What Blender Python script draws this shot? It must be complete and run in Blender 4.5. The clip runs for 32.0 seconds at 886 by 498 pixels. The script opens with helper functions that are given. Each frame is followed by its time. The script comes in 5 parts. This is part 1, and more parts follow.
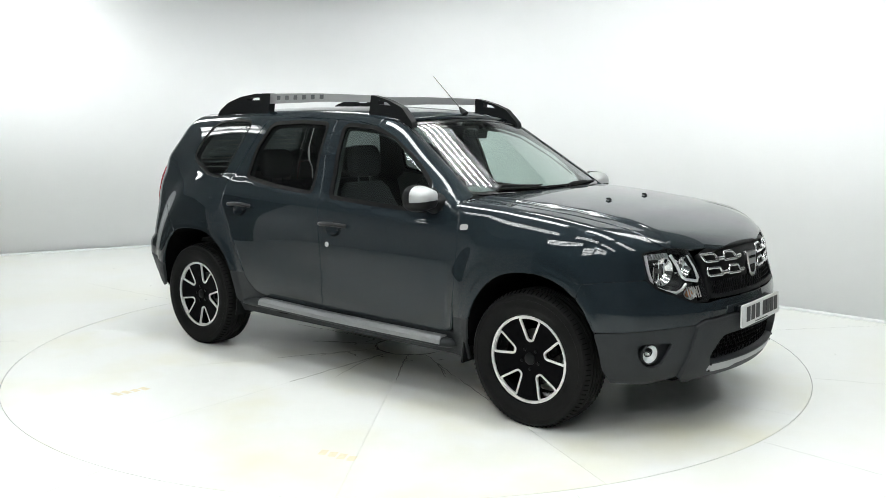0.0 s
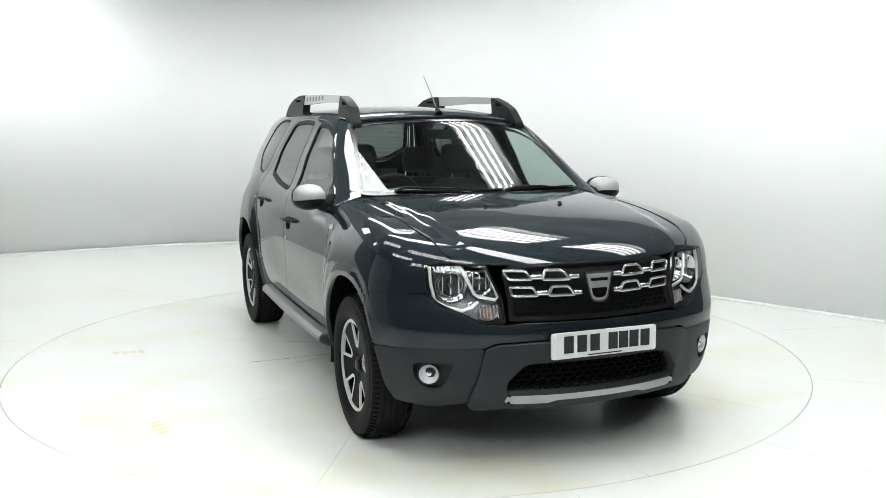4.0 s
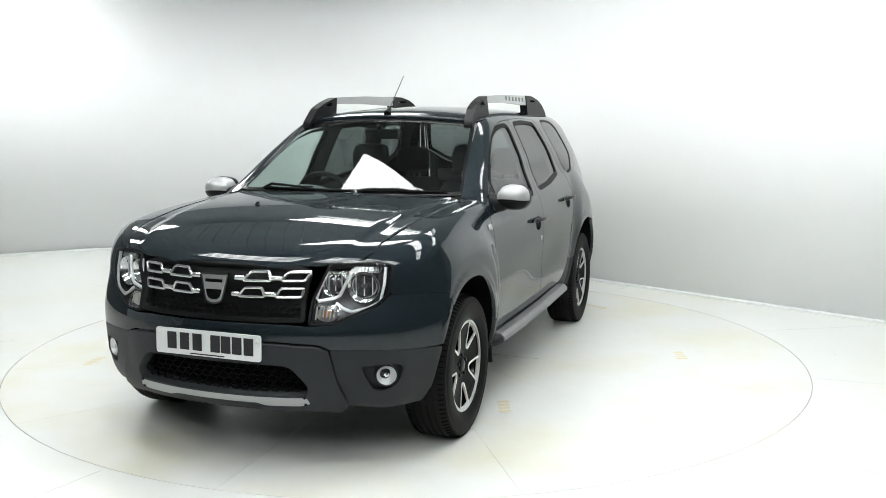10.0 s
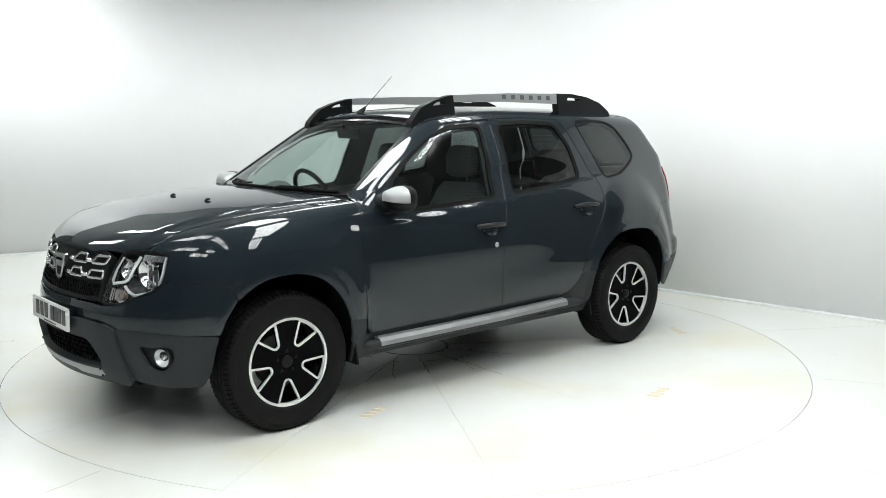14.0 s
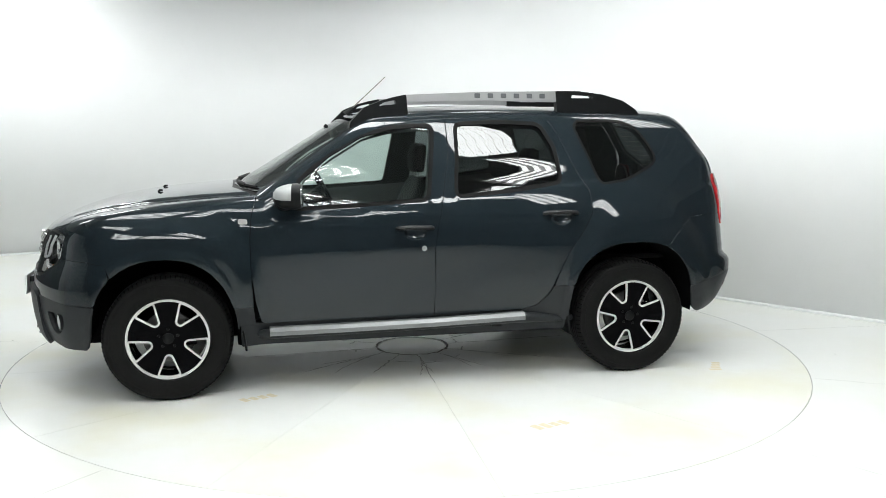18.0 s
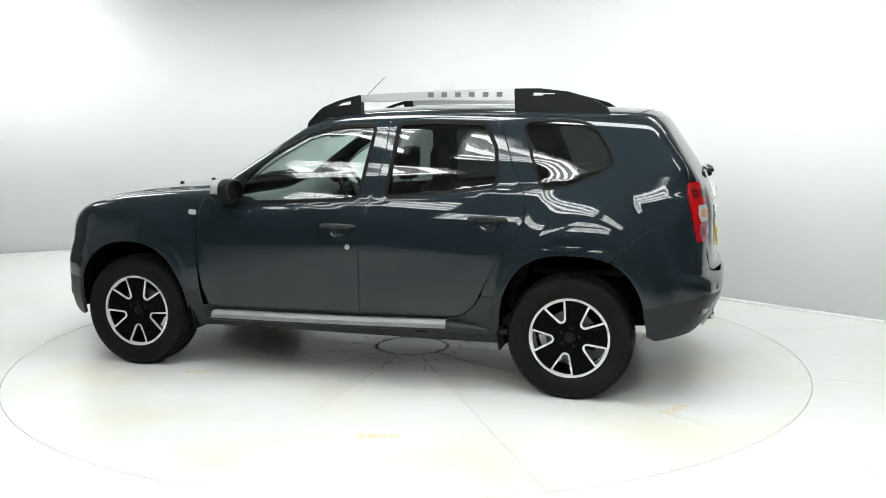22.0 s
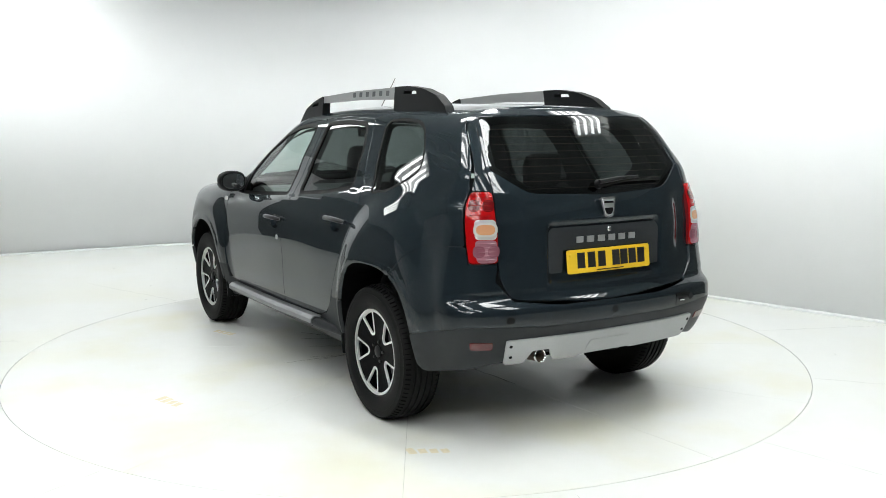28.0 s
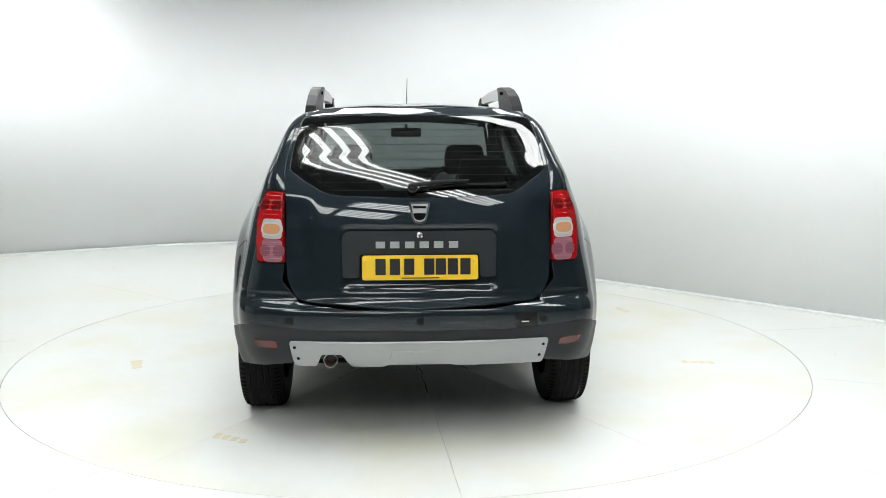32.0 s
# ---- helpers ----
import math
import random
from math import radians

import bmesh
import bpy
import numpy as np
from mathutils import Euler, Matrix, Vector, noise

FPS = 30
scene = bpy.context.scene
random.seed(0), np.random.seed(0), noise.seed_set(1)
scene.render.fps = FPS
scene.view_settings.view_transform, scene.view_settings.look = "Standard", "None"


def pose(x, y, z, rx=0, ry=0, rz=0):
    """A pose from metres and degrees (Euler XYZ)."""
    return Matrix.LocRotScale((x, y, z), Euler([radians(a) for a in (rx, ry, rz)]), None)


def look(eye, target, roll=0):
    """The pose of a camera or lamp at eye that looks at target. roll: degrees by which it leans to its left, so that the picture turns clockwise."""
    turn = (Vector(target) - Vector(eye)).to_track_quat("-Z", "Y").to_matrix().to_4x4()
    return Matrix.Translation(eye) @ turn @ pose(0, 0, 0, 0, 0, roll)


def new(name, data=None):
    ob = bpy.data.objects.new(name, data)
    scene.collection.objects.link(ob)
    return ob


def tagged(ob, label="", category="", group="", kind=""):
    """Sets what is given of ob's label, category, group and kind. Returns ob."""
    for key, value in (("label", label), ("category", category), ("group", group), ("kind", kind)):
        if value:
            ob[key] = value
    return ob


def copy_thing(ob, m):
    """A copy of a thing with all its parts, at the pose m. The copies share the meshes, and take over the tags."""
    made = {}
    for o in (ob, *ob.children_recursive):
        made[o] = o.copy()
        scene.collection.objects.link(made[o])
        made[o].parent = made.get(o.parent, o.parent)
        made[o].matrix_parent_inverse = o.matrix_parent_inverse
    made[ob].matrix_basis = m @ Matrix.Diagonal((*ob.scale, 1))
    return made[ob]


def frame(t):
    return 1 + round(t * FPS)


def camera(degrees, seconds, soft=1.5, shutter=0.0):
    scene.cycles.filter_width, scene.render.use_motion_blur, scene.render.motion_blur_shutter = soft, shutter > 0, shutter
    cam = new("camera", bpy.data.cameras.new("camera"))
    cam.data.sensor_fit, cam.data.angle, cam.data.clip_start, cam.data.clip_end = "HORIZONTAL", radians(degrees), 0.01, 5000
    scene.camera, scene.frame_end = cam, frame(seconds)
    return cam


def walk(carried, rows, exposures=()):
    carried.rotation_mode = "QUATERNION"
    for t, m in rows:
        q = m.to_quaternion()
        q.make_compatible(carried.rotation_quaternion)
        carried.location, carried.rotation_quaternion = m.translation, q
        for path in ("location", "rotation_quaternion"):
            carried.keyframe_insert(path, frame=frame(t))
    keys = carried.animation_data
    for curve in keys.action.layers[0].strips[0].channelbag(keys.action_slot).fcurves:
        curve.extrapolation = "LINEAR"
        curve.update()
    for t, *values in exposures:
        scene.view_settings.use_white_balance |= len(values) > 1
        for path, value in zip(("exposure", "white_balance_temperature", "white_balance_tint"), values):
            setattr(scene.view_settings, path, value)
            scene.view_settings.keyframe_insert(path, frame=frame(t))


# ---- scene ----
EXPO = 0.0
TUBE_LIGHT = 16.9
# ---- camera: it stands still before a turntable ----
EYE = Vector((0.0, -5.8775, 1.4857))
cam = camera(52.84, 32.0, soft=0.6)
GAZE = look(EYE, EYE + Vector((0.0351, 0.9896, -0.1393)), 0.05)
walk(cam, [(0.0, GAZE), (32.0, GAZE)], exposures=[(0.0, EXPO), (32.0, EXPO)])

# the turntable's turn, in degrees at t seconds
def turn_at(t):
    return -154.93 - 7.0957 * (t - 16.0) + 0.1733 * ((t - 16.0) / 16.0) ** 2


# ---- world and light ----
world = bpy.data.worlds.new("dim_hall")
world.use_nodes = True
world.node_tree.nodes["Background"].inputs[0].default_value = (0.75, 0.88, 1.0, 1)
world.node_tree.nodes["Background"].inputs[1].default_value = 0.02
scene.world = world


# ---- materials ----
def mat(name, base, rough=0.5, metal=0.0, grain=0.0, scale=40.0, bump=0.0, coat=0.0, spec=0.5, wear=0.0, wear_scale=2.0, tint=None):
    m = bpy.data.materials.new(name)
    m.use_nodes = True
    nt = m.node_tree
    b = nt.nodes["Principled BSDF"]
    b.inputs["Base Color"].default_value = (*base, 1)
    b.inputs["Roughness"].default_value = rough
    b.inputs["Metallic"].default_value = metal
    b.inputs["Coat Weight"].default_value = coat
    b.inputs["Coat Roughness"].default_value = 0.015
    b.inputs["Specular IOR Level"].default_value = spec
    co = nt.nodes.new("ShaderNodeTexCoord")
    if grain or wear:
        n1 = nt.nodes.new("ShaderNodeTexNoise")
        n1.inputs["Scale"].default_value = scale
        n1.inputs["Detail"].default_value = 4
        n2 = nt.nodes.new("ShaderNodeTexNoise")
        n2.inputs["Scale"].default_value = wear_scale
        n2.inputs["Detail"].default_value = 5
        for n in (n1, n2):
            nt.links.new(co.outputs["Object"], n.inputs["Vector"])
        mix = nt.nodes.new("ShaderNodeMix")
        mix.data_type = "RGBA"
        lo = [max(0, c * (1 - grain)) for c in base]
        hi = [min(1, c * (1 + grain)) for c in base]
        mix.inputs[6].default_value, mix.inputs[7].default_value = (*lo, 1), (*hi, 1)
        nt.links.new(n1.outputs["Fac"], mix.inputs[0])
        mix2 = nt.nodes.new("ShaderNodeMix")
        mix2.data_type = "RGBA"
        ramp = nt.nodes.new("ShaderNodeMapRange")
        ramp.inputs[1].default_value, ramp.inputs[2].default_value = 0.45, 0.75
        ramp.inputs[4].default_value = wear
        nt.links.new(n2.outputs["Fac"], ramp.inputs[0])
        nt.links.new(ramp.outputs[0], mix2.inputs[0])
        nt.links.new(mix.outputs[2], mix2.inputs[6])
        mix2.inputs[7].default_value = (*(tint or [c * 0.6 for c in base]), 1)
        nt.links.new(mix2.outputs[2], b.inputs["Base Color"])
    if bump:
        nb = nt.nodes.new("ShaderNodeTexNoise")
        nb.inputs["Scale"].default_value = scale * 4
        nt.links.new(co.outputs["Object"], nb.inputs["Vector"])
        bp = nt.nodes.new("ShaderNodeBump")
        bp.inputs["Strength"].default_value = bump
        bp.inputs["Distance"].default_value = 0.002
        nt.links.new(nb.outputs["Fac"], bp.inputs["Height"])
        nt.links.new(bp.outputs["Normal"], b.inputs["Normal"])
    return m


def glass(name, tint, ior=1.5, rough=0.0, boost=1.0):
    m = bpy.data.materials.new(name)
    m.use_nodes = True
    nt = m.node_tree
    nt.nodes.remove(nt.nodes["Principled BSDF"])
    out = nt.nodes["Material Output"]
    tr = nt.nodes.new("ShaderNodeBsdfTransparent")
    tr.inputs[0].default_value = (*tint, 1)
    gl = nt.nodes.new("ShaderNodeBsdfGlossy")
    gl.inputs["Roughness"].default_value = rough
    lw = nt.nodes.new("ShaderNodeLayerWeight")
    lw.inputs[0].default_value = 0.5
    pw = nt.nodes.new("ShaderNodeMath")
    pw.operation = "POWER"
    pw.inputs[1].default_value = 5.0
    nt.links.new(lw.outputs["Facing"], pw.inputs[0])
    fr = nt.nodes.new("ShaderNodeMapRange")
    fr.inputs[3].default_value = ((ior - 1) / (ior + 1)) ** 2 * 1.6
    fr.inputs[4].default_value = 1.0
    nt.links.new(pw.outputs[0], fr.inputs[0])
    mx = nt.nodes.new("ShaderNodeMixShader")
    nt.links.new(fr.outputs[0], mx.inputs[0])
    nt.links.new(tr.outputs[0], mx.inputs[1])
    nt.links.new(gl.outputs[0], mx.inputs[2])
    nt.links.new(mx.outputs[0], out.inputs[0])
    return m


def glow(name, color, strength):
    m = bpy.data.materials.new(name)
    m.use_nodes = True
    b = m.node_tree.nodes["Principled BSDF"]
    b.inputs["Base Color"].default_value = (0.9, 0.9, 0.9, 1)
    b.inputs["Emission Color"].default_value = (*color, 1)
    b.inputs["Emission Strength"].default_value = strength
    return m


def metallic_paint(name, base):
    """Dark metallic lacquer: fine flakes under a clear coat."""
    m = mat(name, base, 0.52, 0.32, coat=1.0, spec=0.0)
    nt = m.node_tree
    b = nt.nodes["Principled BSDF"]
    co = nt.nodes.new("ShaderNodeTexCoord")
    vo = nt.nodes.new("ShaderNodeTexVoronoi")
    vo.inputs["Scale"].default_value = 1400
    nt.links.new(co.outputs["Object"], vo.inputs["Vector"])
    hs = nt.nodes.new("ShaderNodeMix")
    hs.data_type = "RGBA"
    hs.inputs[6].default_value = (*[c * 0.75 for c in base], 1)
    hs.inputs[7].default_value = (*[c * 1.35 for c in base], 1)
    nt.links.new(vo.outputs["Color"], hs.inputs[0])
    nt.links.new(hs.outputs[2], b.inputs["Base Color"])
    return m


PAINT = metallic_paint("slate_paint", (0.0112, 0.0168, 0.0212))
PLASTIC = mat("grey_plastic", (0.022, 0.0245, 0.027), 0.45, spec=0.22, grain=0.2, scale=300, bump=0.12)
BLACK = mat("black_plastic", (0.006, 0.0065, 0.007), 0.42, spec=0.14, grain=0.2, scale=200, bump=0.1)
GLOSS_BLACK = mat("gloss_black", (0.004, 0.004, 0.0045), 0.14, spec=0.4)
DARK = mat("underseal_and_dark_backing", (0.004, 0.004, 0.0045), 0.9, spec=0.02, grain=0.3, scale=30)
RUBBER = mat("tyre_rubber", (0.0065, 0.0065, 0.0065), 0.6, spec=0.12, grain=0.25, scale=60, bump=0.25, wear=0.3, wear_scale=9, tint=(0.013, 0.0125, 0.012))
WHEEL_BLACK = mat("wheel_black", (0.004, 0.004, 0.0045), 0.25, spec=0.05)
WHEEL_BLACK.node_tree.nodes["Principled BSDF"].inputs["IOR"].default_value = 1.25
GRILLE_CHROME = mat("satin_chrome", (0.50, 0.50, 0.505), 0.22, 0.9)
MESH = mat("grille_mesh_black", (0.004, 0.004, 0.0045), 0.5, spec=0.06)
SEAL = mat("rubber_seal", (0.006, 0.006, 0.006), 0.5, spec=0.08)
SILVER = mat("silver_paint", (0.47, 0.475, 0.48), 0.33, 0.75, grain=0.05, scale=400, coat=0.5)
CAP = mat("mirror_cap_silver", (0.40, 0.41, 0.41), 0.5, 0.45, grain=0.04, scale=400)
SATIN = mat("satin_silver", (0.38, 0.39, 0.395), 0.45, 0.35, grain=0.06, scale=200, wear=0.15, wear_scale=6)
TREAD = mat("step_tread", (0.26, 0.265, 0.27), 0.42, 0.5, grain=0.08, scale=150, wear=0.25, wear_scale=7)
LAMP_GREY = mat("lamp_housing_grey", (0.22, 0.223, 0.227), 0.25, 0.8)
BRIGHT = mat("bright_lamp_strip", (0.80, 0.80, 0.80), 0.3, 0.5)
MACHINED = mat("machined_alloy", (0.70, 0.70, 0.69), 0.32, 0.5, grain=0.05, scale=300)
CHROME = mat("chrome", (0.80, 0.80, 0.80), 0.08, 1.0)
DULL_STEEL = mat("brake_steel", (0.16, 0.155, 0.15), 0.5, 0.9, grain=0.2, scale=60)
RUST = mat("exhaust_steel", (0.25, 0.20, 0.16), 0.5, 0.8, grain=0.4, scale=50)
PLATE_W = mat("plate_white", (0.66, 0.67, 0.67), 0.45, grain=0.03, scale=150)
PLATE_Y = mat("plate_yellow", (0.72, 0.46, 0.02), 0.4, grain=0.05, scale=150)
INK = mat("plate_ink", (0.010, 0.010, 0.012), 0.4)
FABRIC = mat("seat_fabric", (0.022, 0.023, 0.025), 0.9, grain=0.3, scale=150, bump=0.3)
LETTER = mat("letter_grey", (0.10, 0.105, 0.11), 0.5)
TRIM = mat("cabin_trim", (0.125, 0.135, 0.135), 0.7, grain=0.15, scale=120, bump=0.15)
LINING = mat("roof_lining", (0.42, 0.43, 0.42), 0.9, grain=0.06, scale=90)
GLASS = glass("green_glass", (0.74, 0.83, 0.80))
PRIVACY = glass("privacy_glass", (0.16, 0.18, 0.18))
REAR_GLASS = glass("rear_glass", (0.20, 0.22, 0.22))
LENS = glass("clear_lens", (0.93, 0.94, 0.95), 1.48)
RED = mat("red_lens", (0.33, 0.003, 0.004), 0.10, spec=0.2, coat=0.35)
REFLECTOR = mat("bumper_reflector", (0.10, 0.004, 0.006), 0.25, coat=0.5)
HANDLE = mat("gloss_handle", (0.006, 0.0065, 0.007), 0.32, spec=0.3)
RED_DEEP = mat("red_reflector", (0.11, 0.002, 0.003), 0.2, spec=0.2, coat=0.3)
PINK_DEEP = mat("pink_reflector", (0.19, 0.06, 0.085), 0.2, coat=0.3)
PINK = mat("pink_lens", (0.27, 0.11, 0.14), 0.10, coat=0.3)
CLEAR_WHITE = mat("white_lens", (0.38, 0.37, 0.36), 0.10, coat=0.8)
LENS_RIB = mat("ribbed_lens", (0.62, 0.60, 0.57), 0.15, 0.3, coat=0.5)
AMBER = mat("amber_bulb", (0.50, 0.24, 0.12), 0.2, coat=0.6)
MIRROR = mat("mirror_glass", (0.85, 0.87, 0.88), 0.02, 1.0)
FLOOR = mat("white_floor_paint", (0.775, 0.785, 0.765), 0.32, grain=0.02, scale=8, bump=0.03, wear=0.4, wear_scale=0.9, tint=(0.72, 0.70, 0.54))
TABLE = mat("turntable_paint", (0.765, 0.775, 0.75), 0.30, grain=0.025, scale=9, bump=0.03, wear=0.75, wear_scale=1.3, tint=(0.70, 0.675, 0.50))
WALL = mat("white_wall", (0.85, 0.86, 0.865), 0.75, grain=0.012, scale=5, wear=0.04, wear_scale=0.9)
HALL = mat("hall_cladding", (0.38, 0.405, 0.405), 0.6, grain=0.15, scale=4, wear=0.3)
HALL_DARK = mat("unseen_dark_wall", (0.10, 0.105, 0.105), 0.6, grain=0.2, scale=4, wear=0.3)
GAP = mat("dark_gap", (0.12, 0.12, 0.11), 0.9, grain=0.4, scale=12)
STAIN = mat("tape_residue", (0.74, 0.67, 0.50), 0.6, grain=0.2, scale=60)
CRACK = mat("crack_filler", (0.26, 0.25, 0.225), 0.8, grain=0.4, scale=20)
TUBE = glow("tube_light", (0.968, 1.0, 0.992), TUBE_LIGHT)
HOUSING = mat("lamp_housing", (0.6, 0.6, 0.6), 0.5)


# ---- small mesh helpers ----
def obj(name, verts, faces, material, parent=None, smooth=False, normals=None, label=""):
    me = bpy.data.meshes.new(name)
    me.from_pydata([tuple(map(float, v)) for v in verts], [], [tuple(f) for f in faces])
    me.materials.append(material)
    if smooth:
        me.shade_smooth()
    if normals is not None:
        me.normals_split_custom_set_from_vertices([tuple(map(float, n)) for n in normals])
    me.update()
    ob = new(name, me)
    if parent:
        ob.parent = parent
    if label:
        tagged(ob, label)
    return ob


def part(name, bm, material, parent, label="", smooth=True, angle=0.6):
    me = bpy.data.meshes.new(name)
    bm.to_mesh(me)
    bm.free()
    me.materials.append(material)
    if smooth:
        me.shade_smooth()
        me.set_sharp_from_angle(angle=angle)
    ob = new(name, me)
    if parent:
        ob.parent = parent
    if label:
        tagged(ob, label)
    return ob


def box(bm, c, s, m=None, bevel=0.0):
    g = bmesh.ops.create_cube(bm, size=1.0, matrix=Matrix.Translation(c) @ (m or Matrix()) @ Matrix.Diagonal((*s, 1)))
    if bevel:
        es = list({e for v in g["verts"] for e in v.link_edges})
        bmesh.ops.bevel(bm, geom=es, offset=bevel, segments=2, affect="EDGES", profile=0.6)
    return bm


def tube(bm, pts, r, seg=10, caps=True, flat=1.0):
    """A round bar along points; r may be one radius for each point."""
    rings = []
    pts = [Vector(p) for p in pts]
    for i, p in enumerate(pts):
        d = (pts[min(i + 1, len(pts) - 1)] - pts[max(i - 1, 0)]).normalized()
        up = Vector((0, 0, 1)) if abs(d.z) < 0.9 else Vector((1, 0, 0))
        a = d.cross(up).normalized()
        b = a.cross(d)
        rr = r[i] if isinstance(r, (list, tuple)) else r
        rings.append([bm.verts.new(p + a * rr * math.cos(t) + b * rr * flat * math.sin(t)) for t in [2 * math.pi * k / seg for k in range(seg)]])
    for q, w in zip(rings, rings[1:]):
        for k in range(seg):
            bm.faces.new((q[k], q[(k + 1) % seg], w[(k + 1) % seg], w[k]))
    if caps:
        bm.faces.new(rings[0][::-1])
        bm.faces.new(rings[-1])
    return bm


def lathe(bm, prof, seg=64, m=None):
    """Turns a profile of (radius, y) about the y axis."""
    m = m or Matrix()
    rings = [[bm.verts.new(m @ Vector((r * math.cos(t), y, r * math.sin(t)))) for t in [2 * math.pi * k / seg for k in range(seg)]] for r, y in prof]
    for q, w in zip(rings, rings[1:]):
        for k in range(seg):
            bm.faces.new((q[k], w[k], w[(k + 1) % seg], q[(k + 1) % seg]))
    return bm


def spline(pts):
    """A smooth curve through (x, y) pairs, as a function on arrays."""
    xs, ys = np.array(pts, float).T
    h = np.diff(xs)
    d = np.diff(ys) / h
    s = np.concatenate([[d[0]], np.where(d[1:] * d[:-1] > 0, (d[1:] * h[:-1] + d[:-1] * h[1:]) / (h[1:] + h[:-1]), 0.0), [d[-1]]])

    def at(x):
        x = np.clip(np.asarray(x, float), xs[0], xs[-1])
        i = np.clip(np.searchsorted(xs, x) - 1, 0, len(xs) - 2)
        t = (x - xs[i]) / h[i]
        return ys[i] * (1 + 2 * t) * (1 - t) ** 2 + ys[i + 1] * t * t * (3 - 2 * t) + h[i] * (s[i] * t * (1 - t) ** 2 + s[i + 1] * t * t * (t - 1))

    return at


def rounded(pts, r=0.02, n=5):
    """A closed outline with its corners rounded off; a point may carry its own radius as third number."""
    out = []
    k = len(pts)
    for i in range(k):
        p = np.array(pts[i][:2], float)
        a, b = np.array(pts[i - 1][:2], float) - p, np.array(pts[(i + 1) % k][:2], float) - p
        la, lb = np.linalg.norm(a), np.linalg.norm(b)
        rr = min(pts[i][2] if len(pts[i]) > 2 else r, 0.48 * la, 0.48 * lb)
        q, w = p + a / la * rr, p + b / lb * rr
        for t in np.linspace(0, 1, n):
            out.append((1 - t) ** 2 * q + 2 * t * (1 - t) * p + t * t * w)
    return np.array(out)


def smooth_step(t):
    t = np.clip(t, 0, 1)
    return t * t * (3 - 2 * t)


def smax(a, b, k):
    h = np.clip(0.5 + 0.5 * (a - b) / k, 0, 1)
    return b + (a - b) * h + k * h * (1 - h)


# ---- the car's skin: one smooth function, zero on the surface ----
HALF_WIDTH = spline([(0.15, 0.74), (0.25, 0.80), (0.35, 0.845), (0.48, 0.875), (0.66, 0.887), (0.82, 0.885), (0.95, 0.868), (1.06, 0.832), (1.20, 0.766), (1.36, 0.690), (1.50, 0.620), (1.62, 0.545)])
NOSE = spline([(0.15, 1.98), (0.24, 2.045), (0.30, 2.095), (0.38, 2.122), (0.50, 2.135), (0.60, 2.138), (0.68, 2.122), (0.76, 2.095), (0.86, 2.075), (0.93, 2.045), (1.00, 1.99), (1.1, 1.85)])
TAIL = spline([(0.15, 1.90), (0.30, 1.97), (0.40, 2.065), (0.50, 2.115), (0.58, 2.147), (0.64, 2.148), (0.672, 2.132), (0.695, 2.104), (0.74, 2.097), (0.86, 2.088), (1.05, 2.075), (1.15, 2.045), (1.25, 1.995), (1.36, 1.921), (1.48, 1.840), (1.56, 1.785), (1.64, 1.728)])
HOOD = spline([(0.6, 1.122), (0.9, 1.110), (1.2, 1.090), (1.5, 1.057), (1.75, 1.010), (1.92, 0.962), (2.05, 0.905), (2.2, 0.80)])
ROOF = spline([(-2.1, 1.535), (-1.7, 1.575), (-1.2, 1.595), (-0.6, 1.602), (-0.1, 1.588), (0.15, 1.566), (0.35, 1.530), (0.6, 1.46)])


def arch_rho(x, z):
    f = (np.abs((x - 1.35) / 0.385) ** 2.3 + np.abs((z - 0.33) / 0.448) ** 2.3) ** (1 / 2.3)
    r = (np.abs((x + 1.34) / 0.40) ** 2.6 + np.abs((z - 0.33) / 0.465) ** 2.6) ** (1 / 2.6)
    return np.minimum(f, r)


def top_height(x, y):
    y2 = y * y
    roof = ROOF(x) - 0.10 * y2 - 0.12 * y2 * y2
    screen = 1.093 - (x - 1.005 + 0.30 * y2) / 1.62
    ay = np.abs(y)
    ridge = 0.50 + 0.12 * (1.95 - x)
    hood = HOOD(x) - 0.045 * y2 + 0.014 * (1 - smooth_step((ay - ridge) / 0.05)) * smooth_step((2.0 - x) / 0.35)
    return -smax(-roof, -np.maximum(hood, screen), 0.05)


